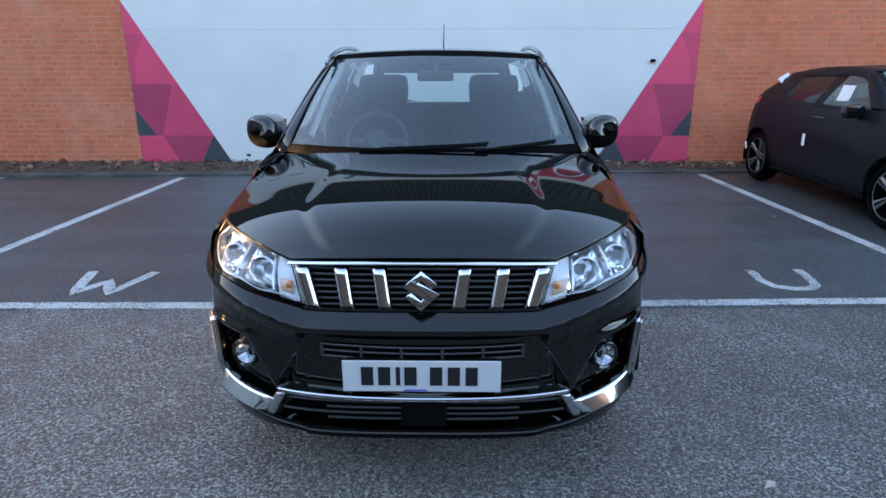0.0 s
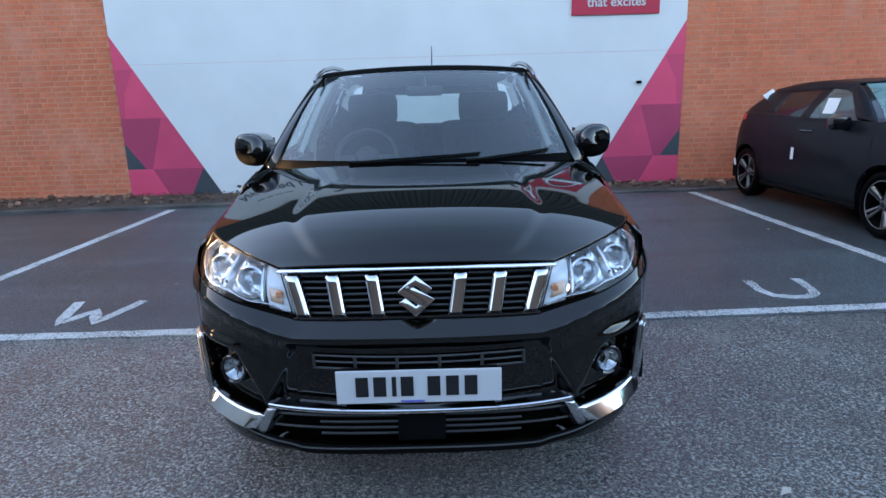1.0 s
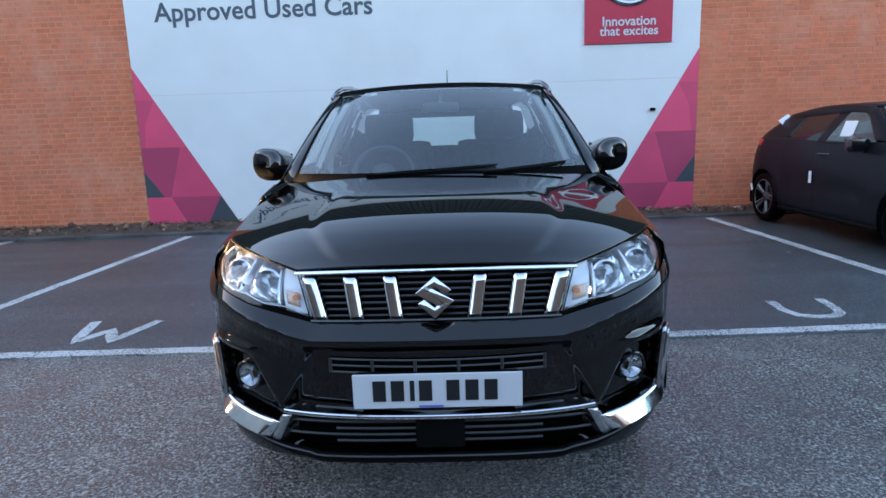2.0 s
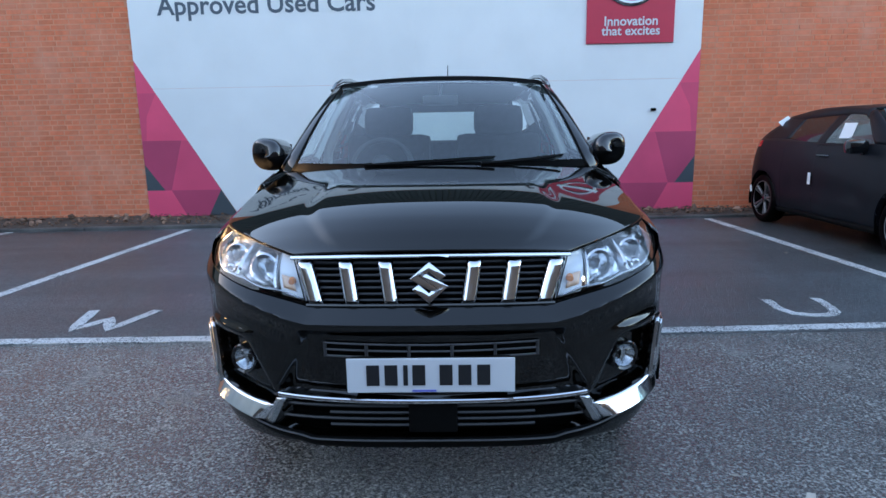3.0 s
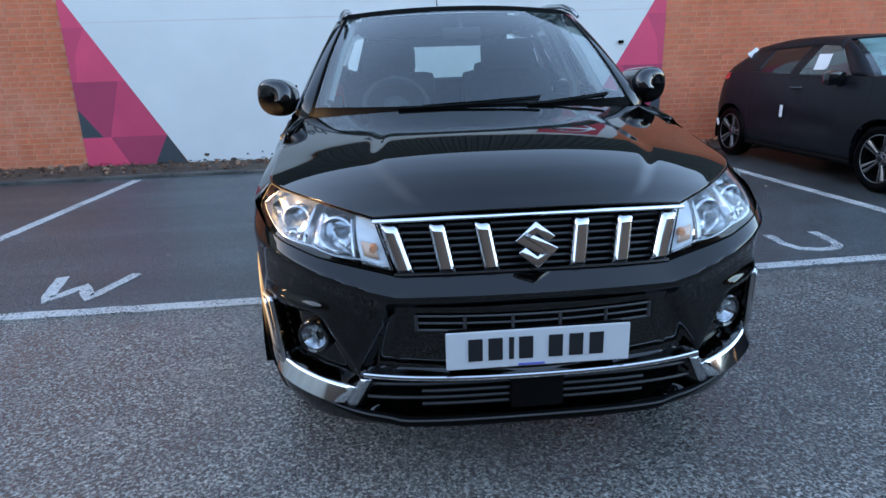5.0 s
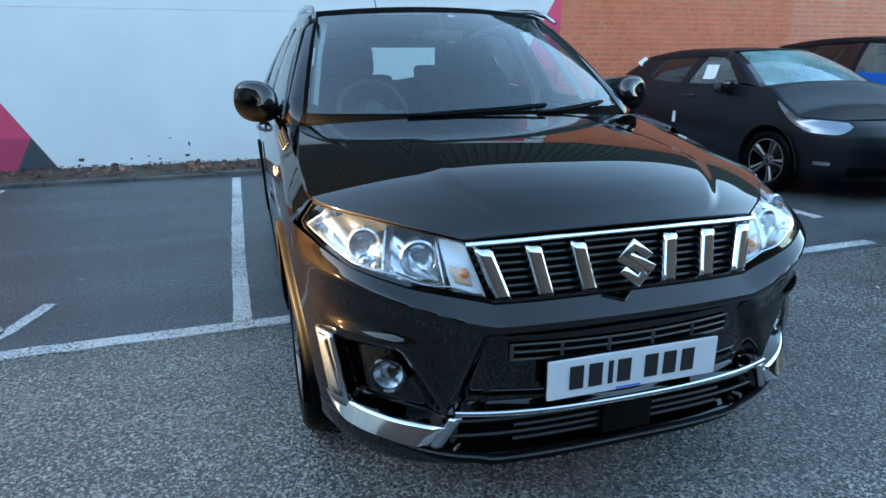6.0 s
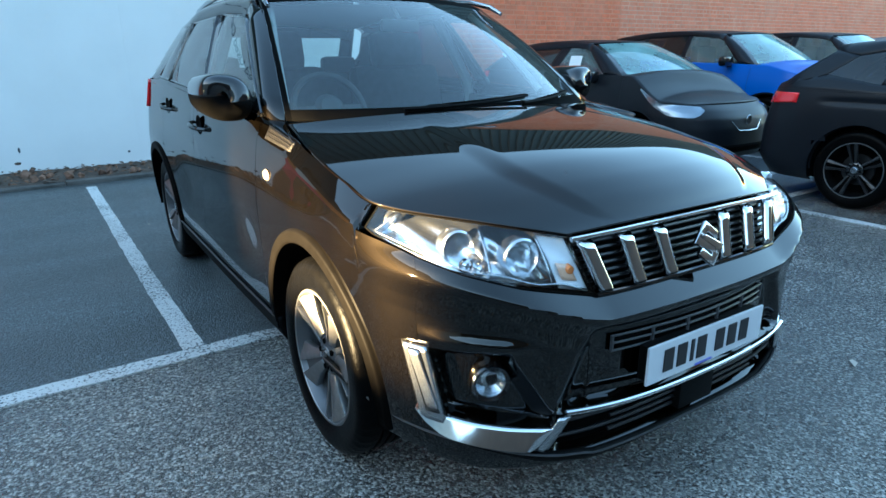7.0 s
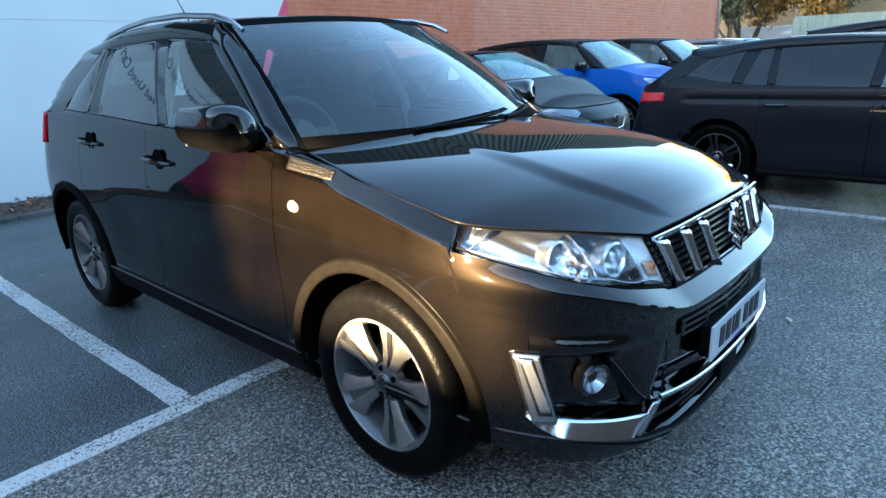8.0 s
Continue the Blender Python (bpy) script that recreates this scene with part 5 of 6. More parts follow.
# headlamps
M["chamber"] = material("pale_lamp_chamber", (0.78, 0.80, 0.82), 0.3, 0.0)
for sx in (1, -1):
    def lens(u, v, sx=sx, out=0.0):
        p = lerp(0.0, 0.42, u)
        hx, hy, hz = bonnet_edge(p)
        top = Vector((hx, hy, hz - 0.006))
        xl = lerp(0.392, 0.845, u)
        zl = lamp_low(xl) + 0.004
        bottom = nose(min(xl, 0.80) if u < 0.9 else lerp(0.80, 0.79, (u - 0.9) / 0.1), min(zl, 0.90), 0.0)
        if u > 0.55:
            tip = Vector((0.812, 0.492, 0.848))
            bottom = bottom.lerp(tip, step(0.72, 1.0, u))
        q = top.lerp(bottom, 1 - v)
        q += Vector((0.35, -0.9, 0.2)).normalized() * (out + 0.02 * math.sin(math.pi * v) * math.sin(math.pi * min(u * 1.1, 1)) ** 0.5)
        return Vector((sx * q.x, q.y, q.z))
    folds = lambda u, v: 0.012 * math.sin(19 * u + 5 * v) * math.sin(math.pi * u) + 0.007 * math.sin(31 * u - 9 * v)
    lamp = part("headlamp", sheet(lambda u, v: lens(u, v, sx, -0.052 + folds(u, v) * math.sin(math.pi * v)) + Vector((0, 0.015, 0)), 60, 20, sx < 0), M["facet"], car, "clear headlamp with bright reflectors")
    part("lens", sheet(lambda u, v: lens(u, v, sx, 0.0), 30, 14, sx < 0), M["lens"], lamp, "clear lens")
    rim = [lens(k / 20, 0.0, sx) for k in range(21)] + [lens(1.0, 0.5, sx)] + [lens(1 - k / 20, 1.0, sx) for k in range(21)] + [lens(0, 0.5, sx), lens(0, 0, sx)]
    part("lamp_rim", tube(rim, 0.0022, 6), M["arch"], lamp, "thin black rim")
    for u, v, r in ((0.37, 0.52, 0.046), (0.68, 0.50, 0.040)):
        c = lens(u, v, sx, -0.045)
        axis = Matrix.Translation(c) @ Matrix.Rotation(math.pi / 2, 4, "X") @ Matrix.Rotation(sx * 0.2, 4, "Y")
        part("bezel", lathe([(r * 0.82, -0.03), (r, -0.03), (r * 1.08, 0.012), (r * 0.98, 0.018), (r * 0.86, 0.010), (r * 0.80, -0.02)], 32, axis), M["reflector"], lamp, "bright ring round the lamp")
        part("inner_ring", lathe([(r * 0.84, -0.004), (r * 0.88, 0.0), (r * 0.92, -0.002), (r * 0.88, -0.008)], 32, axis), M["grey_plastic"], lamp, "thin grey ring")
        part("projector", lathe([(0.0, 0.012), (r * 0.4, 0.009), (r * 0.7, 0.0), (r * 0.84, -0.016)], 32, axis), M["lens"], lamp, "round projector glass")
        part("reflector", lathe([(0.0, -0.04), (r * 0.5, -0.034), (r * 0.9, -0.005)], 32, axis), M["chrome"], lamp)
    for u in (0.58,):
        c = lens(u, 0.24, sx, -0.020)
        part("small_bulb", lathe([(0.0, 0.006), (0.008, 0.005), (0.012, 0.0), (0.013, -0.012)], 14, Matrix.Translation(c) @ Matrix.Rotation(math.pi / 2, 4, "X")), M["grey_plastic"], lamp, "small dark lamp eye")
    for u, v in ((0.60, 0.16), (0.66, 0.17)):
        c = lens(u, v, sx, -0.024)
        part("small_lamp", lathe([(0.0, 0.004), (0.010, 0.003), (0.015, -0.004), (0.018, -0.004), (0.018, -0.014)], 18, Matrix.Translation(c) @ Matrix.Rotation(math.pi / 2, 4, "X")), M["chrome"], lamp, "small round lamp")
    part("brow", tube([lens(lerp(0.26, 0.50, k / 12), 0.20 - 0.07 * math.sin(math.pi * k / 12), sx, -0.014) for k in range(13)], 0.0018, 6), M["slat"], lamp, "thin dark line under the lamp")
    for u in (0.20, 0.53, 0.86):
        fin = lambda a, v, u=u: lens(u + 0.03 * a + 0.02 * (1 - v), lerp(0.06, 0.94, v), sx, lerp(-0.052, -0.012, a))
        part("reflector_fin", sheet(fin, 4, 8), M["reflector"], lamp, "", 0.003)
    shelf = lambda u, a: lens(lerp(0.03, 0.93, u), 0.10 + 0.05 * math.sin(9 * u) ** 2, sx, lerp(-0.055, -0.010, a))
    part("reflector_shelf", sheet(shelf, 24, 4), M["reflector"], lamp, "", 0.003)
    bed = lambda u, v: lens(lerp(0.015, 0.205, u), lerp(0.05, 0.95, v), sx, -0.024 + 0.006 * math.sin(14 * v) * math.sin(math.pi * u))
    part("indicator_chamber", sheet(bed, 12, 24), M["chamber"], lamp, "pale grey indicator chamber", 0.002)
    amber = lambda u, v: lens(lerp(0.07, 0.17, u), lerp(0.22, 0.50, v), sx, -0.016)
    part("amber_lens", sheet(amber, 4, 4), M["amber_clear"], lamp, "pale amber indicator lens", 0.002)
    c = lens(0.10, 0.42, sx, -0.030)
    part("amber_bulb", lathe([(0.0, 0.022), (0.010, 0.02), (0.015, 0.0), (0.0, -0.01)], 14, Matrix.Translation(c) @ Matrix.Rotation(math.pi / 2, 4, "X")), M["amber"], lamp, "amber indicator bulb")

# wipers and aerial
for x0, x1 in ((-0.34, 0.26), (0.20, 0.60)):
    def on_glass(x, v, out):
        p = screen(0.5 + x / 1.45, v)
        return p + Vector((0, -0.6, 0.8)) * out
    arm = part("wiper", tube([on_glass(lerp(x0, x1, k / 12), 0.030 + 0.042 * (k / 12) ** 1.5, 0.016) for k in range(13)], [0.009] * 4 + [0.006] * 9, 6), M["plastic"], car, "black windscreen wiper")
    part("wiper_blade", tube([on_glass(lerp(x0 + 0.10, x1 + 0.01, k / 12), 0.050 + 0.036 * k / 12, 0.010) for k in range(13)], 0.0045, 6), M["deep"], arm)
part("aerial", tube([(0.02, 3.28, 1.52), (0.02, 3.40, 1.65), (0.02, 3.50, 1.77)], [0.006, 0.004, 0.003], 6), M["plastic"], car, "thin black roof aerial")

# tailgate and rear lamps
for c, d, e, mat, name in ((0.0, 0.42, 0, "paint", "tailgate"), (0.88, 1.0, 0, "paint", "spoiler")):
    part(name, sheet(sub(lambda u, v: Vector((lerp(-1, 1, u) * lerp(0.74, 0.54, v), lerp(4.06, 3.42, v) - 0.07 * (2 * u - 1) ** 2, lerp(0.90, 1.468, v))), 0, 1, c, d), 20, 10, True), M[mat], car, "", 0.012)
rear_glass = part("tailgate_window", sheet(sub(lambda u, v: Vector((lerp(-1, 1, u) * lerp(0.74, 0.54, v), lerp(4.06, 3.42, v) - 0.07 * (2 * u - 1) ** 2, lerp(0.90, 1.468, v))), 0.08, 0.92, 0.42, 0.88), 20, 10, True), M["glass"], car, "clear rear window")
rear_glass.visible_shadow = False
for a, b in ((0, 0.08), (0.92, 1.0)):
    part("tailgate_frame", sheet(sub(lambda u, v: Vector((lerp(-1, 1, u) * lerp(0.74, 0.54, v), lerp(4.06, 3.42, v) - 0.07 * (2 * u - 1) ** 2, lerp(0.90, 1.468, v))), a, b, 0.42, 0.88), 4, 10, True), M["paint"], car, "", 0.012)
for sx in (1, -1):
    rl = lambda u, v, sx=sx: (lambda p: Vector((sx * (p.x + 0.014), p.y, p.z)))(flank(lerp(3.60, 4.0, u), lerp(0.965, 1.135, v)))
    part("rear_lamp", sheet(rl, 10, 8, sx < 0), M["red"], car, "red rear lamp", 0.02)

# inside
part("dashboard", sheet(lambda u, v: Vector((lerp(-0.70, 0.70, u), lerp(1.18, 1.62, v), 0.98 + 0.05 * math.sin(math.pi * v) - 0.05 * v * v)), 20, 10), M["trim"], car, "dark grey dashboard", 0.04)
part("dashboard_front", boxed(0, 1.62, 0.78, 1.36, 0.12, 0.36, 0.04), M["trim"], car)
part("cabin_floor", boxed(0, 2.6, 0.40, 1.5, 2.8, 0.06), M["trim"], car)
part("headliner", sheet(lambda u, v: roof(lerp(0.04, 0.96, u), lerp(0.06, 0.94, v)) + Vector((0, 0, -0.045)), 12, 12), M["headliner"], car, "pale headliner")
for sx in (1, -1):
    part("door_card", boxed(sx * 0.765, 2.45, 0.75, 0.05, 2.0, 0.60, 0.02), M["trim"], car, "dark door lining")


def seat(x, y, parent):
    s = new("seat")
    s.parent = parent
    part("cushion", boxed(x, y - 0.22, 0.60, 0.50, 0.52, 0.16, 0.05), M["fabric"], s)
    part("backrest", boxed(0, 0.06, 0.93, 0.58, 0.15, 0.66, 0.07, Matrix.Translation((x, y - 0.18, 0.0)) @ Matrix.Translation((0, 0, 0.62)) @ Matrix.Rotation(-0.30, 4, "X") @ Matrix.Translation((0, 0, -0.62))), M["fabric"], s, "dark cloth backrest")
    part("headrest", boxed(0, 0.05, 1.325, 0.33, 0.11, 0.21, 0.055, Matrix.Translation((x, y - 0.18, 0.0)) @ Matrix.Translation((0, 0, 0.62)) @ Matrix.Rotation(-0.22, 4, "X") @ Matrix.Translation((0, 0, -0.62))), M["fabric"], s, "dark headrest")
    return s


for x in (-0.37, 0.37):
    seat(x, 2.42, car)
bench = new("rear_bench")
bench.parent = car
part("cushion", boxed(0, 3.05, 0.62, 1.30, 0.5, 0.18, 0.06), M["fabric"], bench)
part("backrest", boxed(0, 3.36, 0.90, 1.28, 0.16, 0.52, 0.06), M["fabric"], bench, "dark rear seat back")
for x in (-0.42, 0.42):
    part("headrest", boxed(x, 3.40, 1.20, 0.26, 0.09, 0.13, 0.04), M["fabric"], bench)
tilt = Matrix.Translation((-0.345, 1.78, 1.04)) @ Matrix.Rotation(math.radians(62), 4, "X")
steer = lathe([(0.170 + 0.015 * math.cos(a), 0.015 * math.sin(a)) for a in (2 * math.pi * k / 10 for k in range(11))], 40, tilt)
sw = part("steering_wheel", steer, M["trim"], car, "dark steering wheel")
part("steering_hub", lathe([(0.0, 0.03), (0.05, 0.028), (0.075, 0.0), (0.06, -0.04), (0.0, -0.05)], 20, tilt), M["trim"], sw)
for a in (0.0, math.pi, -math.pi / 2):
    part("steering_spoke", boxed(0.11, 0, 0, 0.14, 0.035, 0.012, 0.004, tilt @ Matrix.Rotation(a, 4, "Z")), M["trim"], sw)
rv = part("rear_view_mirror", boxed(0.0, 1.72, 1.405, 0.20, 0.03, 0.055, 0.015), M["trim"], car, "rear-view mirror")
part("mirror_stem", tube([(0, 1.72, 1.42), (0, 1.76, 1.46), (0, 1.80, 1.495)], 0.012, 8), M["trim"], rv)
for sx in (1, -1):
    part("pillar_lining", tube([(sx * 0.66, 1.48, 1.10), (sx * 0.60, 1.72, 1.32), (sx * 0.54, 1.92, 1.47)], 0.018, 8), M["lining"], car, "grey pillar lining")
    part("middle_pillar_lining", tube([(sx * 0.79, 2.2, 0.75), (sx * 0.75, 2.24, 1.12), (sx * 0.60, 2.34, 1.47)], 0.032, 8), M["lining"], car, "grey pillar lining")


# ---- the other parked cars ----
def parked_car(label, P, place, paint, roof_paint=None, group="cars parked along the wall", wheels="twin"):
    """A parked car built from its main sizes; its front looks along -y, its front end stands at y = 0."""
    c = thing("parked_car", label, "car", group, place)
    L, half, H = P["length"], P["width"] / 2, P["height"]
    f_hub, r_hub, R = P["front_hub"], P["rear_hub"], P["tyre"]
    hood, cowl_y, cowl_z = P["hood"], P["cowl"][0], P["cowl"][1]
    (ty, tz), (ry, rz), (by, bz) = P["screen_top"], P["roof_end"], P["tail_top"]
    yc, ye = 0.85, L - 0.75
    front = linear((0.15, 0.10), (0.30, 0.0), (0.50, 0.01), (hood - 0.12, 0.045), (hood - 0.04, 0.12), (hood, 0.20))
    back = linear((0.2, L - 0.10), (0.35, L), (0.6, L - 0.01), (0.9, L - 0.07), (1.2, L - 0.16))
    sec = curve((0.18, half - 0.09), (0.28, half - 0.03), (0.5, half - 0.005), (0.68, half), (0.85, half - 0.012), (1.0, half - 0.045), (1.15, half - 0.10))
    edge = linear((0.0, hood), (0.5, hood + 0.04), (cowl_y, cowl_z), (cowl_y + 0.3, cowl_z + 0.01), (ry, bz - 0.02), (L, bz))
    low = lambda y: 0.19

    def skin(s, z):
        w = sec(z)
        if s <= 1:
            a = s * math.pi / 2
            return Vector((w * math.sin(a) ** 0.72, lerp(front(z), yc, 1 - max(math.cos(a), 0) ** 0.72), z))
        if s <= 2:
            w -= 0.016 * math.exp(-((z - P.get("crease", 9.0)) / 0.022) ** 2)
            return Vector((w - 0.012 * math.exp(-((z - 0.55) / 0.12) ** 2) * step(f_hub + 0.45, f_hub + 0.7, lerp(yc, ye, s - 1)) * (1 - step(r_hub - 0.7, r_hub - 0.45, lerp(yc, ye, s - 1))), lerp(yc, ye, s - 1), z))
        a = (s - 2) * math.pi / 2
        return Vector((w * max(math.cos(a), 0) ** 0.5, lerp(ye, back(z), max(math.sin(a), 0) ** 0.5), z))

    def side_x(y, z):
        if y > ye:
            t = min((y - ye) / (back(z) - ye), 0.97)
            return sec(z) * math.cos(math.asin(t ** 2)) ** 0.5
        return skin(1 + min(max((y - yc) / (ye - yc), 0), 1), z).x

    arch = R + 0.045
    free = lambda p: all(math.hypot(p.y - h, p.z - R) > arch for h in (f_hub, r_hub))

    def panel_of(s0, s1, nu, nv, sx, z_low=None):
        def at(u, v):
            s = lerp(s0, s1, u)
            y = skin(s, 0.6).y
            p = skin(s, lerp(z_low or low(y), edge(y), v))
            for h in (f_hub, r_hub):
                r = math.hypot(p.y - h, p.z - R)
                if arch - 0.022 < r < arch + 0.022 and p.x > 0.4:
                    k = (arch + 0.002) / r
                    p = Vector((p.x, h + (p.y - h) * k, R + (p.z - R) * k))
            return Vector((sx * p.x, p.y, p.z))
        return sheet(at, nu, nv, sx < 0, free)

    so = lambda y: 1 + (y - yc) / (ye - yc)
    d1, d2, d3 = P["doors"]
    for sx in (1, -1):
        part("front_bumper", panel_of(0, 0.66, 30, 24, sx), paint, c)
        part("front_wing", panel_of(0.662, so(d1) - 0.0008, 40, 36, sx), paint, c)
        part("front_door", panel_of(so(d1) + 0.0008, so(d2) - 0.0008, 24, 48, sx), paint, c, "", 0.0)
        part("rear_door", panel_of(so(d2) + 0.0008, so(d3) - 0.0008, 30, 48, sx), paint, c, "", 0.0)
        part("rear_wing", panel_of(so(d3) + 0.0008, 2.4, 40, 48, sx), paint, c)
        part("rear_bumper", panel_of(2.402, 3, 20, 24, sx), paint, c)
        part("sill_trim", tube([(sx * (side_x(y, 0.24) - 0.01), y, 0.225) for y in np.linspace(f_hub + arch, r_hub - arch, 8)], 0.035, 8), M["plastic"], c, "black sill trim")
        for h in (f_hub, r_hub):
            part("arch_trim", sheet(lambda u, v, h=h, sx=sx: (lambda a, r: Vector((sx * (side_x(h - r * math.cos(a), max(R + r * math.sin(a), 0.2)) + 0.006 - (0.05 if v < 0.3 else 0)), h - r * math.cos(a), R + r * math.sin(a))))(lerp(-0.1, math.pi + 0.1, u), arch - 0.006 + 0.03 * v), 30, 3, sx < 0), M["plastic"] if P.get("clad") else paint, c)
            part("wheel_housing", sheet(lambda u, v, h=h, sx=sx: Vector((sx * lerp(0.4, half - 0.02, v), h - arch * math.cos(lerp(-0.3, math.pi + 0.3, u)), R + arch * math.sin(lerp(-0.3, math.pi + 0.3, u)))), 24, 2), M["deep"], c)
            wheel(c, sx * (half - 0.115), h, R, R, R * 0.69, 0.20, sx, 5, wheels, P.get("twist", 0.5) + h)
    part("underbody", boxed(0, L / 2, 0.25, 2 * half - 0.4, L - 0.5, 0.12, 0.03), M["deep"], c)

    def hood_at(u, v):
        q = lerp(-1, 1, u)
        s = lerp(0.40, so(cowl_y + 0.13), v ** 1.1)
        y0 = skin(s, 0.6).y
        e = skin(s, edge(y0))
        y = lerp(lerp(front(hood) + 0.006, cowl_y, v), e.y, abs(q) ** 2)
        z = e.z + 0.003 + (0.004 + 0.07 * math.sin(math.pi * min(v, 0.75))) * (1 - abs(q) ** 2.4)
        return Vector(((e.x - 0.004) * q, y, z))
    part("bonnet", sheet(hood_at, 30, 24), paint, c, "", 0.012)

    top_half = P["roof_half"]
    cw = side_x(cowl_y + 0.2, cowl_z) - 0.04

    def ws(u, v):
        q = lerp(-1, 1, u)
        return Vector((q * lerp(cw, top_half, v), lerp(cowl_y, ty, v) + 0.15 * q * q, lerp(cowl_z, tz, v) + 0.03 * math.sin(math.pi * v) + 0.02 * v * (1 - q * q)))
    g1 = part("windscreen", sheet(sub(ws, 0.04, 0.96, 0.04, 0.97), 16, 12), M["hazed"], c, "green-tinted windscreen with a pale film for mist and reflected sky")
    g1.visible_shadow = False
    for a, b, d, e in ((0, 0.04, 0, 1), (0.96, 1, 0, 1), (0.04, 0.96, 0, 0.04), (0.04, 0.96, 0.97, 1)):
        part("screen_surround", sheet(sub(ws, a, b, d, e), 8, 10), M["gloss"], c, "", 0.01)

    def top(u, v):
        q = lerp(-1, 1, u)
        y = lerp(ty, ry, v)
        z = lerp(tz, rz, v) + (H - max(tz, rz)) * 0.8 * math.sin(math.pi * min(v * 0.9 + 0.05, 1)) + 0.02 * (1 - q * q)
        return Vector((q * (top_half + 0.02 * math.sin(math.pi * v)), y + 0.15 * q * q * (1 - v), z))
    part("roof", sheet(top, 16, 20), roof_paint or paint, c, "", 0.012)

    def rear(u, v):
        q = lerp(-1, 1, u)
        return Vector((q * lerp(side_x(by - 0.08, bz - 0.06), top_half, v), lerp(by, ry, v) - 0.08 * q * q, lerp(bz - 0.06, rz, v)))
    part("tailgate_frame", sheet(sub(rear, 0, 1, 0, 0.2), 12, 4, True), paint, c, "", 0.012)
    part("tailgate_frame", sheet(sub(rear, 0, 1, 0.9, 1), 12, 3, True), paint, c, "", 0.012)
    for a, b in ((0, 0.1), (0.9, 1.0)):
        part("tailgate_frame", sheet(sub(rear, a, b, 0.2, 0.9), 4, 6, True), paint, c, "", 0.012)
    part("rear_window", sheet(sub(rear, 0.1, 0.9, 0.2, 0.9), 10, 6, True), M["dark_pane"], c, "dark rear window")

    def glass_x(y, z):
        y0 = edge(y)
        t = min(max((z - y0) / (H - 0.06 - y0), 0), 1)
        base = side_x(y, min(y0, 1.12)) - 0.015
        return lerp(base, top_half + 0.02, t ** 1.15)

    lines = P["windows"]
    for sx in (1, -1):
        on = lambda corners, out=0.0, sx=sx: (lambda u, v: (lambda q: Vector((sx * (glass_x(*q) + out), *q)))(quad(corners, u, v)))
        for k, corners in enumerate(lines):
            w = part("side_window", sheet(on(corners), 8, 6, sx < 0), M["car_pane" if k == 0 else "dark_pane"], c, "clear side glass" if k == 0 else "dark side glass")
            w.visible_shadow = False
        first, last = lines[0], lines[-1]
        def front_post(u, v, sx=sx):
            y, z = lerp(first[0][0], first[1][0], v), lerp(first[0][1], first[1][1], v)
            p = ws(0.0 if sx < 0 else 1.0, v).lerp(Vector((sx * (glass_x(y, z) + 0.002), y, z)), u)
            return p + Vector((sx * 0.5, -0.4, 0.4)) * 0.03 * math.sin(math.pi * u)
        part("window_post", sheet(front_post, 8, 10, sx < 0), roof_paint or paint, c, "", 0.012)
        posts = [(a[3], a[2], b[1], b[0]) for a, b in zip(lines, lines[1:])]
        posts += [(last[3], last[2], (ry - 0.05, rz - 0.02), (by - 0.1, bz - 0.03))]
        for corners in posts:
            part("window_post", sheet(on(corners, 0.001), 6, 8, sx < 0), roof_paint or paint, c, "", 0.012)
        def rail_at(u, v, sx=sx):
            y = lerp(first[1][0] - 0.03, ry - 0.03, u)
            ys = [first[1][0] - 0.03] + [q[0] for w in lines for q in (w[1], w[2])] + [ry]
            zs = [first[1][1] - 0.03] + [q[1] for w in lines for q in (w[1], w[2])] + [rz - 0.03]
            zl = float(np.interp(y, ys, zs)) - 0.004
            r = top(1.0, min(max((y - ty - 0.12) / (ry - ty - 0.12), 0), 1))
            return Vector((sx * (lerp(glass_x(y, zl), r.x, v) + 0.01 * math.sin(math.pi * v)), lerp(y, r.y, v), lerp(zl, r.z, v) + 0.012 * math.sin(math.pi * v)))
        part("cant_rail", sheet(rail_at, 20, 5, sx < 0), roof_paint or paint, c, "", 0.012)
        def waist(u, v, sx=sx):
            y = lerp(cowl_y + 0.05, by - 0.05, u)
            ys = [cowl_y] + [q[0] for w in lines for q in (w[0], w[3])] + [by]
            zs = [cowl_z] + [q[1] for w in lines for q in (w[0], w[3])] + [bz]
            zt = float(np.interp(y, ys, zs)) + 0.004
            z = lerp(edge(y) - 0.012, zt, v)
            return Vector((sx * (lerp(side_x(y, edge(y) - 0.012), glass_x(y, zt), v) + 0.001), y, z))
        part("waist_trim", sheet(waist, 24, 3, sx < 0), paint, c, "", 0.012)
        # mirror, handles, lamps
        my, mz = P["mirror"]
        mir = part("door_mirror", boxed(sx * (half + 0.05), my, mz, 0.20, 0.13, 0.14, 0.055), M["gloss"], c, "black door mirror")
        part("mirror_foot", boxed(sx * (half - 0.06), my + 0.01, mz - 0.06, 0.10, 0.05, 0.04, 0.012), M["gloss"], mir)
        for y in (d2 - 0.15, d3 - 0.13)[:2 if P.get("rear_handle", True) else 1]:
            x = side_x(y, cowl_z - 0.12)
            part("door_handle", tube([(sx * (x + d), y + e, cowl_z - 0.12) for e, d in ((-0.09, 0), (-0.07, 0.03), (0.07, 0.03), (0.09, 0))], 0.012, 6), M["gloss"], c)
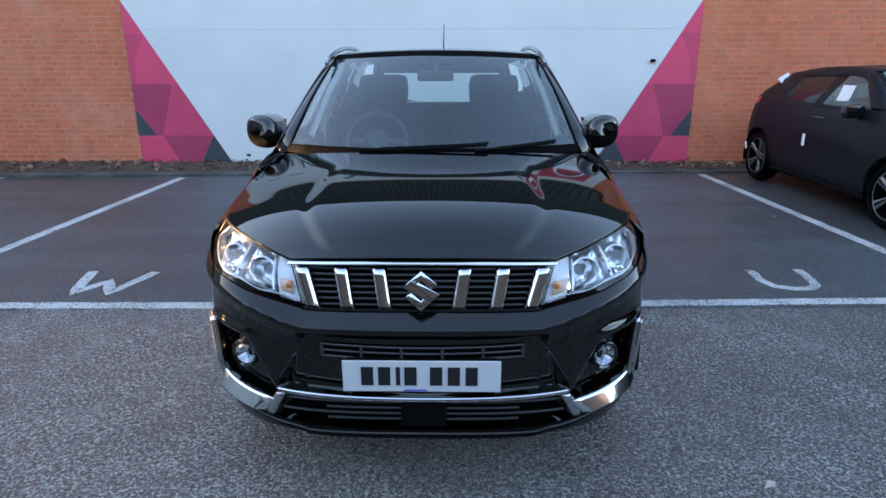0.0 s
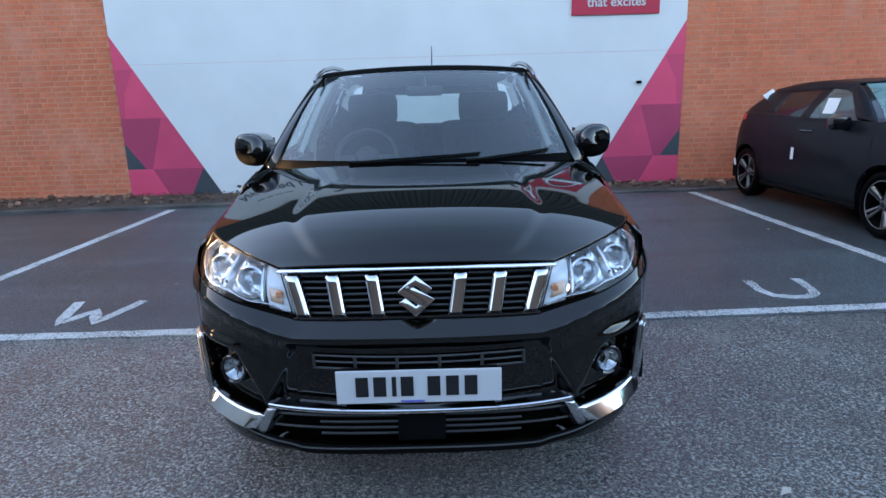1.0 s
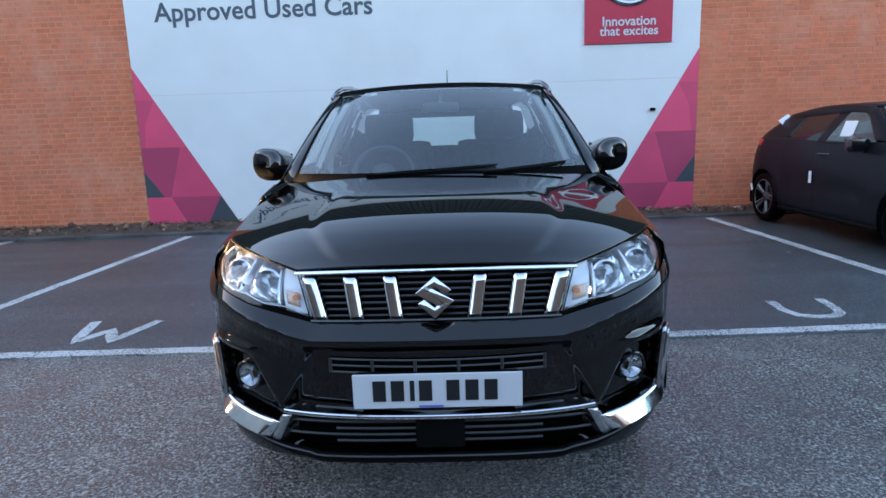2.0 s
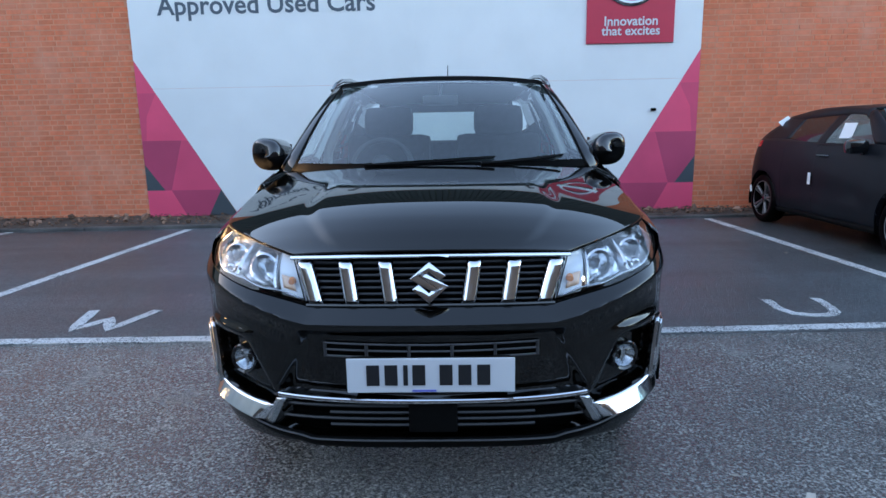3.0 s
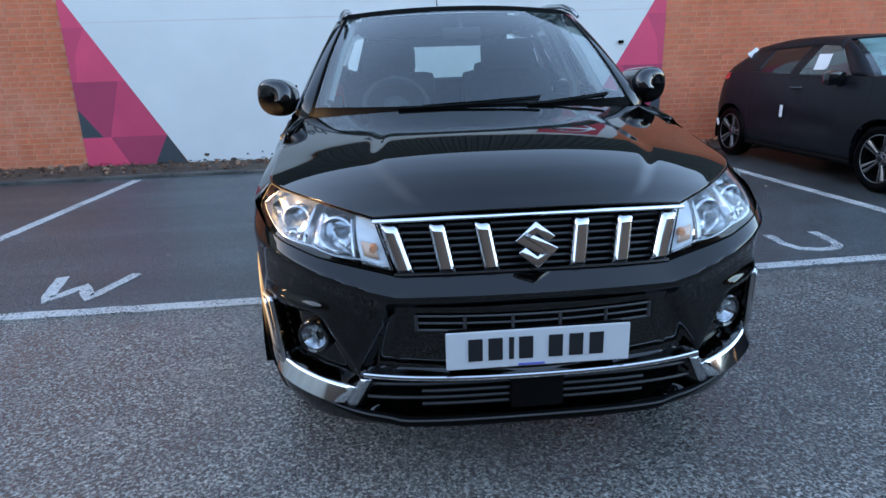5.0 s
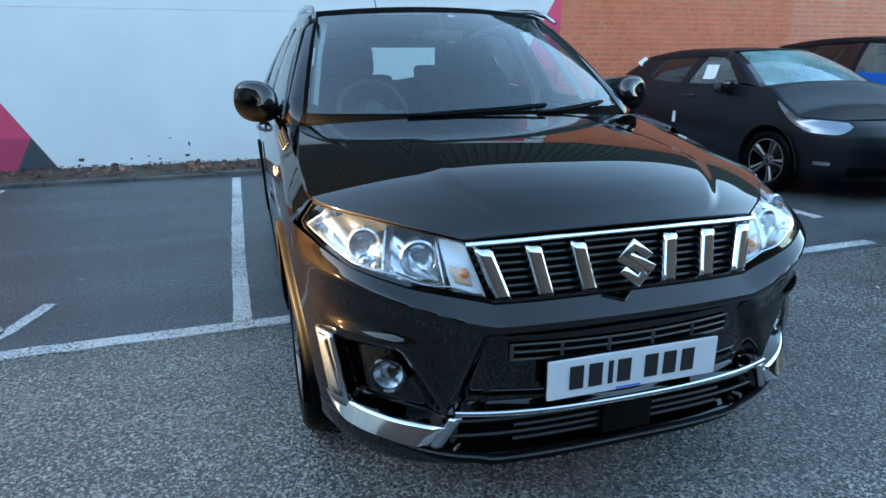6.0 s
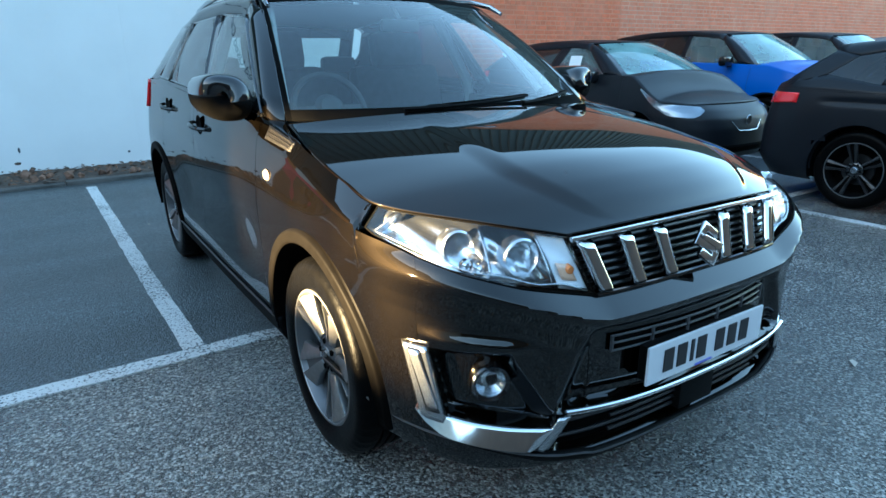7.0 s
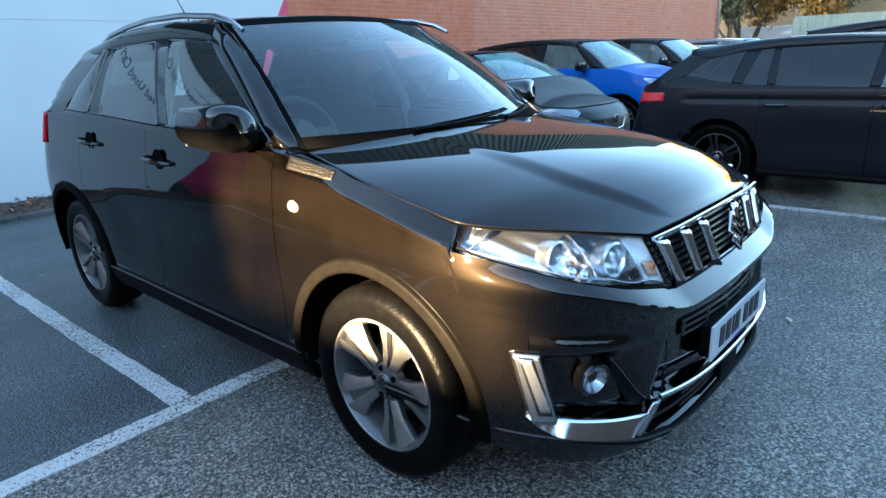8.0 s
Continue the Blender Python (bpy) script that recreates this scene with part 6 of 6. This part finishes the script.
        def lamp_at(u, v, sx=sx, out=0.012):
            s = lerp(P["lamp"][0], P["lamp"][1], u)
            y = skin(s, 0.7).y
            zt = edge(y) - 0.015
            p = skin(s, lerp(zt - 0.012 - 0.110 * min(1, 1.12 * math.sin(math.pi * min(0.08 + 0.90 * u ** 0.85, 1))), zt, v))
            n = Vector((p.x, p.y - 1.2, 0)).normalized()
            return Vector((sx * (p.x + n.x * out), p.y + n.y * out, p.z))
        hl = part("headlamp", sheet(lambda u, v: lamp_at(u, v, sx, 0.004), 14, 6, sx < 0), M["dim_reflector"], c, "clear headlamp")
        part("lens", sheet(lamp_at, 14, 6, sx < 0), M["lens"], hl)
        for u in (0.35, 0.68):
            part("projector", lathe([(0.0, 0.02), (0.02, 0.014), (0.032, 0.0), (0.034, -0.01)], 14, Matrix.Translation(lamp_at(u, 0.5, sx, 0.004)) @ Matrix.Rotation(math.pi / 2, 4, "X")), M["lens"], hl)
        part("fog_lamp", sheet(lambda u, v, sx=sx: (lambda p: Vector((sx * (p.x + 0.004), p.y - 0.008, p.z)))(skin(lerp(0.55, 0.68, u), lerp(0.34, 0.375, v))), 6, 3, sx < 0), M["satin"], c, "pale lamp strip")
        def tail_at(u, v, sx=sx):
            s = lerp(P["tail"][0], P["tail"][1], u)
            k = P["tail_z"]
            p = skin(s, lerp(k[0] + 0.03 * (1 - u), k[1], v))
            return Vector((sx * (p.x + 0.008), p.y + 0.006 * (s > 2.2), p.z))
        part("rear_lamp", sheet(tail_at, 12, 6, sx < 0), M["red"], c, "red rear lamp", 0.012)
    # grille with a chrome V, plate
    gz = hood - 0.15
    part("grille", sheet(lambda u, v: (lambda p: Vector((lerp(-0.30, 0.30, u) * lerp(0.55, 1, v), p - 0.006, lerp(gz - 0.10, gz + 0.08, v))))(skin(0.1, lerp(gz - 0.10, gz + 0.08, v)).y + 0.03 * (2 * u - 1) ** 2), 12, 6, True), M["deep"], c, "black grille", 0.01)
    for sx in (1, -1):
        part("grille_trim", tube([(sx * 0.32, front(gz + 0.08) + 0.03, gz + 0.085), (sx * 0.25, front(gz) + 0.005, gz - 0.02), (sx * 0.16, front(gz - 0.1), gz - 0.105), (0.0, front(gz - 0.1) - 0.01, gz - 0.11)], 0.007, 6), M["satin"], c, "silver V strip")
    part("badge", lathe([(0.0, 0.006), (0.045, 0.006), (0.05, 0.0), (0.0, 0.0)], 24, Matrix.Translation((0, front(gz) - 0.018, gz)) @ Matrix.Rotation(math.pi / 2, 4, "X")), M["satin"], c, "round silver badge")
    if P.get("plate", True):
        fp = part("number_plate", boxed(0, front(0.45) - 0.012, 0.42, 0.52, 0.008, 0.111, 0.003), M["plate"], c, "white number plate", 0, False)
    for k in range(7 if P.get("plate", True) else 0):
        part("character_bar", boxed(-0.18 + 0.06 * k, front(0.45) - 0.018, 0.42, 0.04, 0.003, 0.066), M["print"], fp, "", 0, False)
    part("lower_intake", sheet(lambda u, v: (lambda p: Vector((math.copysign(p.x, u - 0.5), p.y - 0.006, p.z)))(skin(abs(2 * u - 1) * 0.42, lerp(0.25, 0.335, v))), 24, 3, True), M["deep"], c, "black lower air intake", 0.004)
    # inside
    part("dashboard", boxed(0, cowl_y + 0.38, cowl_z - 0.10, 2 * cw - 0.25, 0.5, 0.14, 0.05), M["trim"], c)
    for x in (-0.36, 0.36):
        seat_y = P["doors"][1] + 0.05
        part("seat", boxed(x, seat_y, cowl_z - 0.05, 0.46, 0.15, 0.62, 0.06, Matrix()), M["fabric"], c)
        part("headrest", boxed(x, seat_y + 0.03, min(cowl_z + 0.30, H - 0.2), 0.26, 0.10, 0.16, 0.04), M["fabric"], c)
    part("cabin_floor", boxed(0, L / 2, 0.42, 2 * half - 0.3, L * 0.55, 0.05), M["trim"], c)
    for sx in (1, -1):
        part("door_card", boxed(sx * (half - 0.12), (d1 + d3) / 2, 0.72, 0.05, d3 - d1, 0.5, 0.02), M["trim"], c)
    return c


M["dim_reflector"] = material("shaded_lamp_reflector", (0.26, 0.29, 0.33), 0.22, 0.75, 0.0)
M["black_car"] = material("satin_black_car_paint", (0.0050, 0.0066, 0.0100), 0.46, 0.0, 0.09, 0.2, 3.0, spec=0.22)
M["blue_car"] = material("bright_blue_car_paint", (0.0, 0.095, 0.42), 0.4, 0.0, 0.12, spec=0.15)
M["white_car"] = material("white_car_paint", (0.48, 0.49, 0.50), 0.3, 0.0, 0.8)
M["grey_car"] = material("grey_car_paint", (0.25, 0.27, 0.30), 0.35, 0.5, 0.8)
hatch = dict(length=3.99, width=1.743, height=1.45, front_hub=0.83, rear_hub=3.36, tyre=0.31, hood=0.735, cowl=(0.95, 1.02), screen_top=(1.65, 1.375), roof_end=(3.30, 1.33), tail_top=(3.80, 1.06), doors=(1.05, 2.25, 2.92), roof_half=0.54, rear_handle=False,
             windows=(((1.37, 1.035), (1.79, 1.315), (2.09, 1.335), (2.19, 0.985)), ((2.34, 1.02), (2.27, 1.325), (2.86, 1.300), (2.91, 1.060))), mirror=(1.46, 1.01), lamp=(0.34, 0.97), plate=False, tail=(2.12, 2.55), tail_z=(0.93, 1.04), twist=0.1)
suv2 = dict(length=4.39, width=1.81, height=1.60, front_hub=0.90, rear_hub=3.55, tyre=0.35, hood=0.95, cowl=(1.02, 1.10), screen_top=(1.62, 1.50), roof_end=(3.75, 1.48), tail_top=(4.22, 1.15), doors=(1.20, 2.22, 3.10), roof_half=0.58, clad=True,
            windows=(((1.40, 1.115), (1.78, 1.45), (2.28, 1.50), (2.28, 1.13)), ((2.36, 1.135), (2.36, 1.50), (3.05, 1.475), (3.05, 1.17)), ((3.13, 1.18), (3.13, 1.47), (3.30, 1.44), (3.62, 1.20))), mirror=(1.50, 1.15), lamp=(0.5, 0.80), tail=(1.95, 2.5), tail_z=(0.9, 1.1))
estate = dict(length=4.62, width=1.81, height=1.43, front_hub=0.80, rear_hub=3.62, tyre=0.325, hood=0.78, cowl=(1.32, 0.95), screen_top=(1.98, 1.345), roof_end=(4.05, 1.315), tail_top=(4.53, 0.98), doors=(1.35, 2.42, 3.28), roof_half=0.54,
              windows=(((1.62, 0.96), (2.10, 1.295), (2.36, 1.322), (2.40, 0.972)), ((2.48, 0.974), (2.45, 1.325), (3.21, 1.314), (3.18, 0.99)), ((3.25, 0.99), (3.27, 1.312), (3.38, 1.304), (3.46, 1.003)), ((3.56, 1.010), (3.51, 1.298), (3.82, 1.235), (4.00, 1.085))), mirror=(1.72, 0.98), lamp=(0.5, 1.0), tail=(2.12, 2.6), tail_z=(0.82, 0.93), twist=0.35, crease=0.872)
parked_car("matt black small hatchback with paper stickers parked against the wall", hatch, pose(4.87, 2.84, 0.004), M["black_car"])
parked_car("bright blue SUV with a black roof parked beside the hatchback", suv2, pose(7.42, 2.75, 0.004), M["blue_car"], M["black_car"])
parked_car("black SUV parked beyond the blue one", {**suv2, "twist": 0.9}, pose(9.95, 2.55, 0.004), M["black_car"])
parked_car("white hatchback parked far along the wall", {**hatch, "twist": 0.2}, pose(12.5, 2.7, 0.004), M["white_car"])
parked_car("grey SUV parked far along the wall", {**suv2, "twist": 0.4}, pose(15.0, 2.6, 0.004), M["grey_car"])
parked_car("black estate car with black wheels parked in the opposite row", estate, pose(5.0, -2.17, 0.004), M["black_car"], None, "cars of the opposite row", "black")
parked_car("dark SUV parked beyond the black estate car", {**suv2, "twist": 0.7}, pose(7.62, -2.3, 0.004), M["black_car"], None, "cars of the opposite row", "black")

# papers and tags on the hatchback
def paper(x, y, z, w, h, rx, ry, rz, label):
    bm = bmesh.new()
    box(bm, 0, 0, 0, w, h, 0.002, 0.0)
    bmesh.ops.transform(bm, matrix=pose(x, y, z, rx, ry, rz), verts=bm.verts)
    return tagged(link("paper_sheet", bm, M["paper"], None, "", False), label, "paper", "papers on the hatchback")


paper(4.118, 4.72, 1.165, 0.165, 0.17, 0, -70, 8, "white printed paper stuck inside the side window")
paper(4.39, 3.98, 1.02, 0.20, 0.28, 18, 0, 20, "white paper lying behind the windscreen")
paper(3.992, 5.13, 0.645, 0.055, 0.13, 90, 0, 90, "small white tag stuck on the black door")
paper(4.262, 6.125, 1.222, 0.15, 0.24, 55, -30, 10, "white sticker on the rear pillar")

paper(3.985, 6.44, 0.42, 0.05, 0.09, 90, 20, 90, "small white paper hanging behind the rear wheel")
paper(4.86, 4.55, 1.335, 0.22, 0.10, 30, 0, 0, "white paper behind the top of the windscreen")

# ---- beyond the end of the wall ----
def van(label, place):
    v = thing("box_van", label, "van", "", place)
    part("cargo_box", boxed(0, 2.6, 1.75, 2.1, 4.2, 2.3, 0.05), M["white_car"], v, "white cargo box")
    cab = prism([(-1.5, 0.5), (-1.55, 1.1), (-0.9, 1.35), (-0.35, 2.2), (0.5, 2.35), (0.5, 0.5)], 1.95, Matrix(((0, 0, 1, -0.975), (1, 0, 0, 0), (0, 1, 0, 0), (0, 0, 0, 1))), 0.05)
    part("cab", cab, M["white_car"], v)
    part("windscreen", boxed(0, -0.63, 1.78, 1.7, 0.03, 0.95, 0.01, Matrix()), M["tinted"], v)
    for y in (-0.7, 3.2):
        for sx in (1, -1):
            wheel(v, sx * 0.86, y, 0.36, 0.36, 0.23, 0.2, sx, 5, "black")
    return v


van("white box van parked beyond the building", pose(56.0, 12.3, 0, 0, 0, 20))
M["container"] = material("pale_green_container", (0.34, 0.39, 0.32), 0.55, 0.0, 0.0, 0.15, 1.5)
cont = thing("container", "pale green shipping container standing beyond the building", "container")
part("container_side", corrugated(-6.0, 6.0, 0.15, 2.75, 0.0, 0.28, 0.035), M["container"], cont)
part("container_frame", boxed(0, 1.2, 1.45, 12.0, 2.3, 2.55, 0.03), M["container"], cont)
cont.matrix_world = pose(32.5, 1.4, -0.15, 0, 0, -75)


def tree(label, x, y, h, seed, col):
    """A tree: tapered trunk, forking limbs and many small leaves in loose clumps."""
    t = thing("tree", label, "tree", "trees beyond the car park", Matrix.Translation((x, y, 0)))
    rng = random.Random(seed)
    trunk = bmesh.new()
    tips = []

    def limb(p, d, r, length, depth):
        pts, q = [p], p
        for k in range(4):
            d = (d + Vector((rng.uniform(-0.22, 0.22), rng.uniform(-0.22, 0.22), rng.uniform(-0.05, 0.15)))).normalized()
            q = q + d * length / 4
            pts.append(q)
        b = tube(pts, [lerp(r, r * 0.55, k / 4) for k in range(5)], 6)
        me = bpy.data.meshes.new("limb")
        b.to_mesh(me)
        b.free()
        trunk.from_mesh(me)
        bpy.data.meshes.remove(me)
        tips.append(q)
        if depth:
            for _ in range(4 if depth > 1 else 3):
                a = rng.uniform(0, 6.3)
                limb(pts[rng.choice((2, 3, 4))], (d + Vector((math.cos(a), math.sin(a), rng.uniform(-0.1, 0.5))) * 0.9).normalized(), r * 0.5, length * rng.uniform(0.5, 0.75), depth - 1)
    limb(Vector((0, 0, -0.1)), Vector((0, 0, 1)), h * 0.025, h * 0.45, 3)
    part("trunk", trunk, M["bark"], t, "grey-brown trunk and limbs")
    crown = bmesh.new()
    for q in tips:
        for _ in range(110):
            c = q + Vector((rng.gauss(0, 1), rng.gauss(0, 1), rng.gauss(0, 0.8))) * h * 0.045
            s = rng.uniform(0.08, 0.20)
            m = Matrix.Translation(c) @ Euler((rng.uniform(0, 6), rng.uniform(0, 6), rng.uniform(0, 6))).to_matrix().to_4x4()
            crown.faces.new([crown.verts.new(m @ Vector(k)) for k in ((-s, 0, 0), (0, -s * 0.6, 0), (s, 0, 0), (0, s * 0.6, 0))])
    part("crown", crown, col, t, "loose autumn leaves")
    return t


M["bark"] = material("bark", (0.10, 0.075, 0.055), 0.9, 0.0, 0.0, 0.4, 6, 0.5, 30)
M["autumn"] = material("golden_leaves", (0.32, 0.19, 0.05), 0.7, 0.0, 0.0, 0.3, 2, 0, 60, None, 1.5, 0.4)
M["green"] = material("dull_green_leaves", (0.09, 0.10, 0.04), 0.7, 0.0, 0.0, 0.3, 2, 0, 60, None, 1.5, 0.4)
for k, (x, y, h) in enumerate(((40, 13, 8), (44, 20, 10), (44, 9.5, 8), (50, 5, 9), (52, 16, 11), (48, -2, 9), (36, 21, 8), (41, 16.5, 9), (46, 13.5, 9), (55, 10, 11))):
    tree("bare autumn tree with thin golden leaves beyond the car park" if k % 3 else "dull green tree beyond the car park", x, y, h, 20 + k, M["autumn"] if k % 3 else M["green"])

# unseen blocks added to trim the low sun to a patch on the car
M["render"] = material("grey_sun_block_surface", (0.30, 0.30, 0.30), 0.85, 0.0, 0.0, 0.2, 0.5)


def block(name, x0, x1, y0, y1, h, label):
    ob = link(name, boxed((x0 + x1) / 2, (y0 + y1) / 2, h / 2 - 0.1, x1 - x0, y1 - y0, h + 0.2, 0.02), M["render"], None, "", False)
    return tagged(ob, label, "building", "", "structure")


block("neighbour_west", -25, -24, 4.05, 60, 13.0, "unseen grey block added to hold the low sun off the yard")
block("neighbour_west", -25, -24, -60, 2.61, 13.0, "unseen grey block added to hold the low sun off the yard")
block("yard_wall", -25, -24, 2.61, 4.05, 2.70, "unseen grey block added as the lower edge of the sunbeam")
beam_head = link("passage_bridge", boxed(-24.5, 3.33, 8.15, 1.0, 1.44, 9.66, 0.02), M["render"], None, "", False)
tagged(beam_head, "unseen grey block added as the upper edge of the sunbeam", "building", "", "structure")

# unseen dark block added so the car's front has something dark to reflect
M["dark_block"] = material("dark_brown_block_surface", (0.075, 0.05, 0.04), 0.85, 0.0, 0.0, 0.3, 1.2)
south = link("neighbour_south", boxed(8, -19, 4.6, 70, 4, 9.4, 0.02), M["dark_block"], None, "", False)
tagged(south, "unseen dark brown block added to darken the car's reflections", "building", "", "structure")

M["tan"] = material("tan_brick_building", (0.34, 0.24, 0.14), 0.85, 0.0, 0.0, 0.3, 0.4)
far = link("distant_building", boxed(64, 12, 2.4, 6, 90, 5.2, 0.02), M["tan"], None, "", False)
tagged(far, "low tan brick building far beyond the trees", "building", "", "structure")

# ---- bricks of the wall, laid in courses ----
def brick_mesh(w, h, d=0.03):
    me = bpy.data.meshes.new("brick")
    b = 0.003
    vs = [(-w, 0, -h), (w, 0, -h), (w, 0, h), (-w, 0, h), (-w + b, -d, -h + b), (w - b, -d, -h + b), (w - b, -d, h - b), (-w + b, -d, h - b)]
    me.from_pydata(vs, [], [(4, 5, 6, 7), (0, 1, 5, 4), (1, 2, 6, 5), (2, 3, 7, 6), (3, 0, 4, 7)])
    me.materials.append(M["brick"])
    return me


whole, header = brick_mesh(0.1065, 0.032), brick_mesh(0.051, 0.032)
FACE = WALL + 0.0487
plain, pale = ([], []), ([], [])
rng = random.Random(9)


def lay(x_from, x_to, near_from, near_to):
    for row in range(int((WALL_TOP - 0.05) / 0.075)):
        z = 0.0375 + row * 0.075
        heads = row % 4 == 3
        stride = 0.1125 if heads else 0.225
        x = x_from + (0.5 * stride if row % 2 == 0 else 0.25 * stride)
        while x < x_to - stride * 0.4:
            near = near_from < x < near_to and 0.75 < z < 2.05
            out = rng.uniform(-0.0025, 0.0025)
            if near:
                ob = new("brick", header if heads else whole)
                ob.parent = wall
                ob.location = (x, FACE - 0.012 + out, z)
            else:
                w, h, b = (0.051 if heads else 0.1065), 0.032, 0.003
                rest_v, rest_f = pale if x > PALE_X else plain
                n = len(rest_v)
                y0, y1 = FACE - 0.012 + out, FACE - 0.042 + out
                rest_v.extend([(x - w, y0, z - h), (x + w, y0, z - h), (x + w, y0, z + h), (x - w, y0, z + h), (x - w + b, y1, z - h + b), (x + w - b, y1, z - h + b), (x + w - b, y1, z + h - b), (x - w + b, y1, z + h - b)])
                rest_f.extend([(n + 4, n + 5, n + 6, n + 7), (n, n + 1, n + 5, n + 4), (n + 1, n + 2, n + 6, n + 5), (n + 2, n + 3, n + 7, n + 6), (n + 3, n, n + 4, n + 7)])
            x += stride


lay(-10.0, X0 - 0.005, -6.4, -4.6)
lay(X1 + 0.005, W_END, 3.5, 5.2)
for (rest_v, rest_f), mat, label in ((plain, "brick", "courses of orange-red bricks"), (pale, "pale_brick", "courses of paler orange bricks")):
    me = bpy.data.meshes.new("brickwork")
    me.from_pydata(rest_v, [], rest_f)
    me.materials.append(M[mat])
    rest = new("brickwork", me)
    rest.parent = wall
    tagged(rest, label, "", "", "stuff")
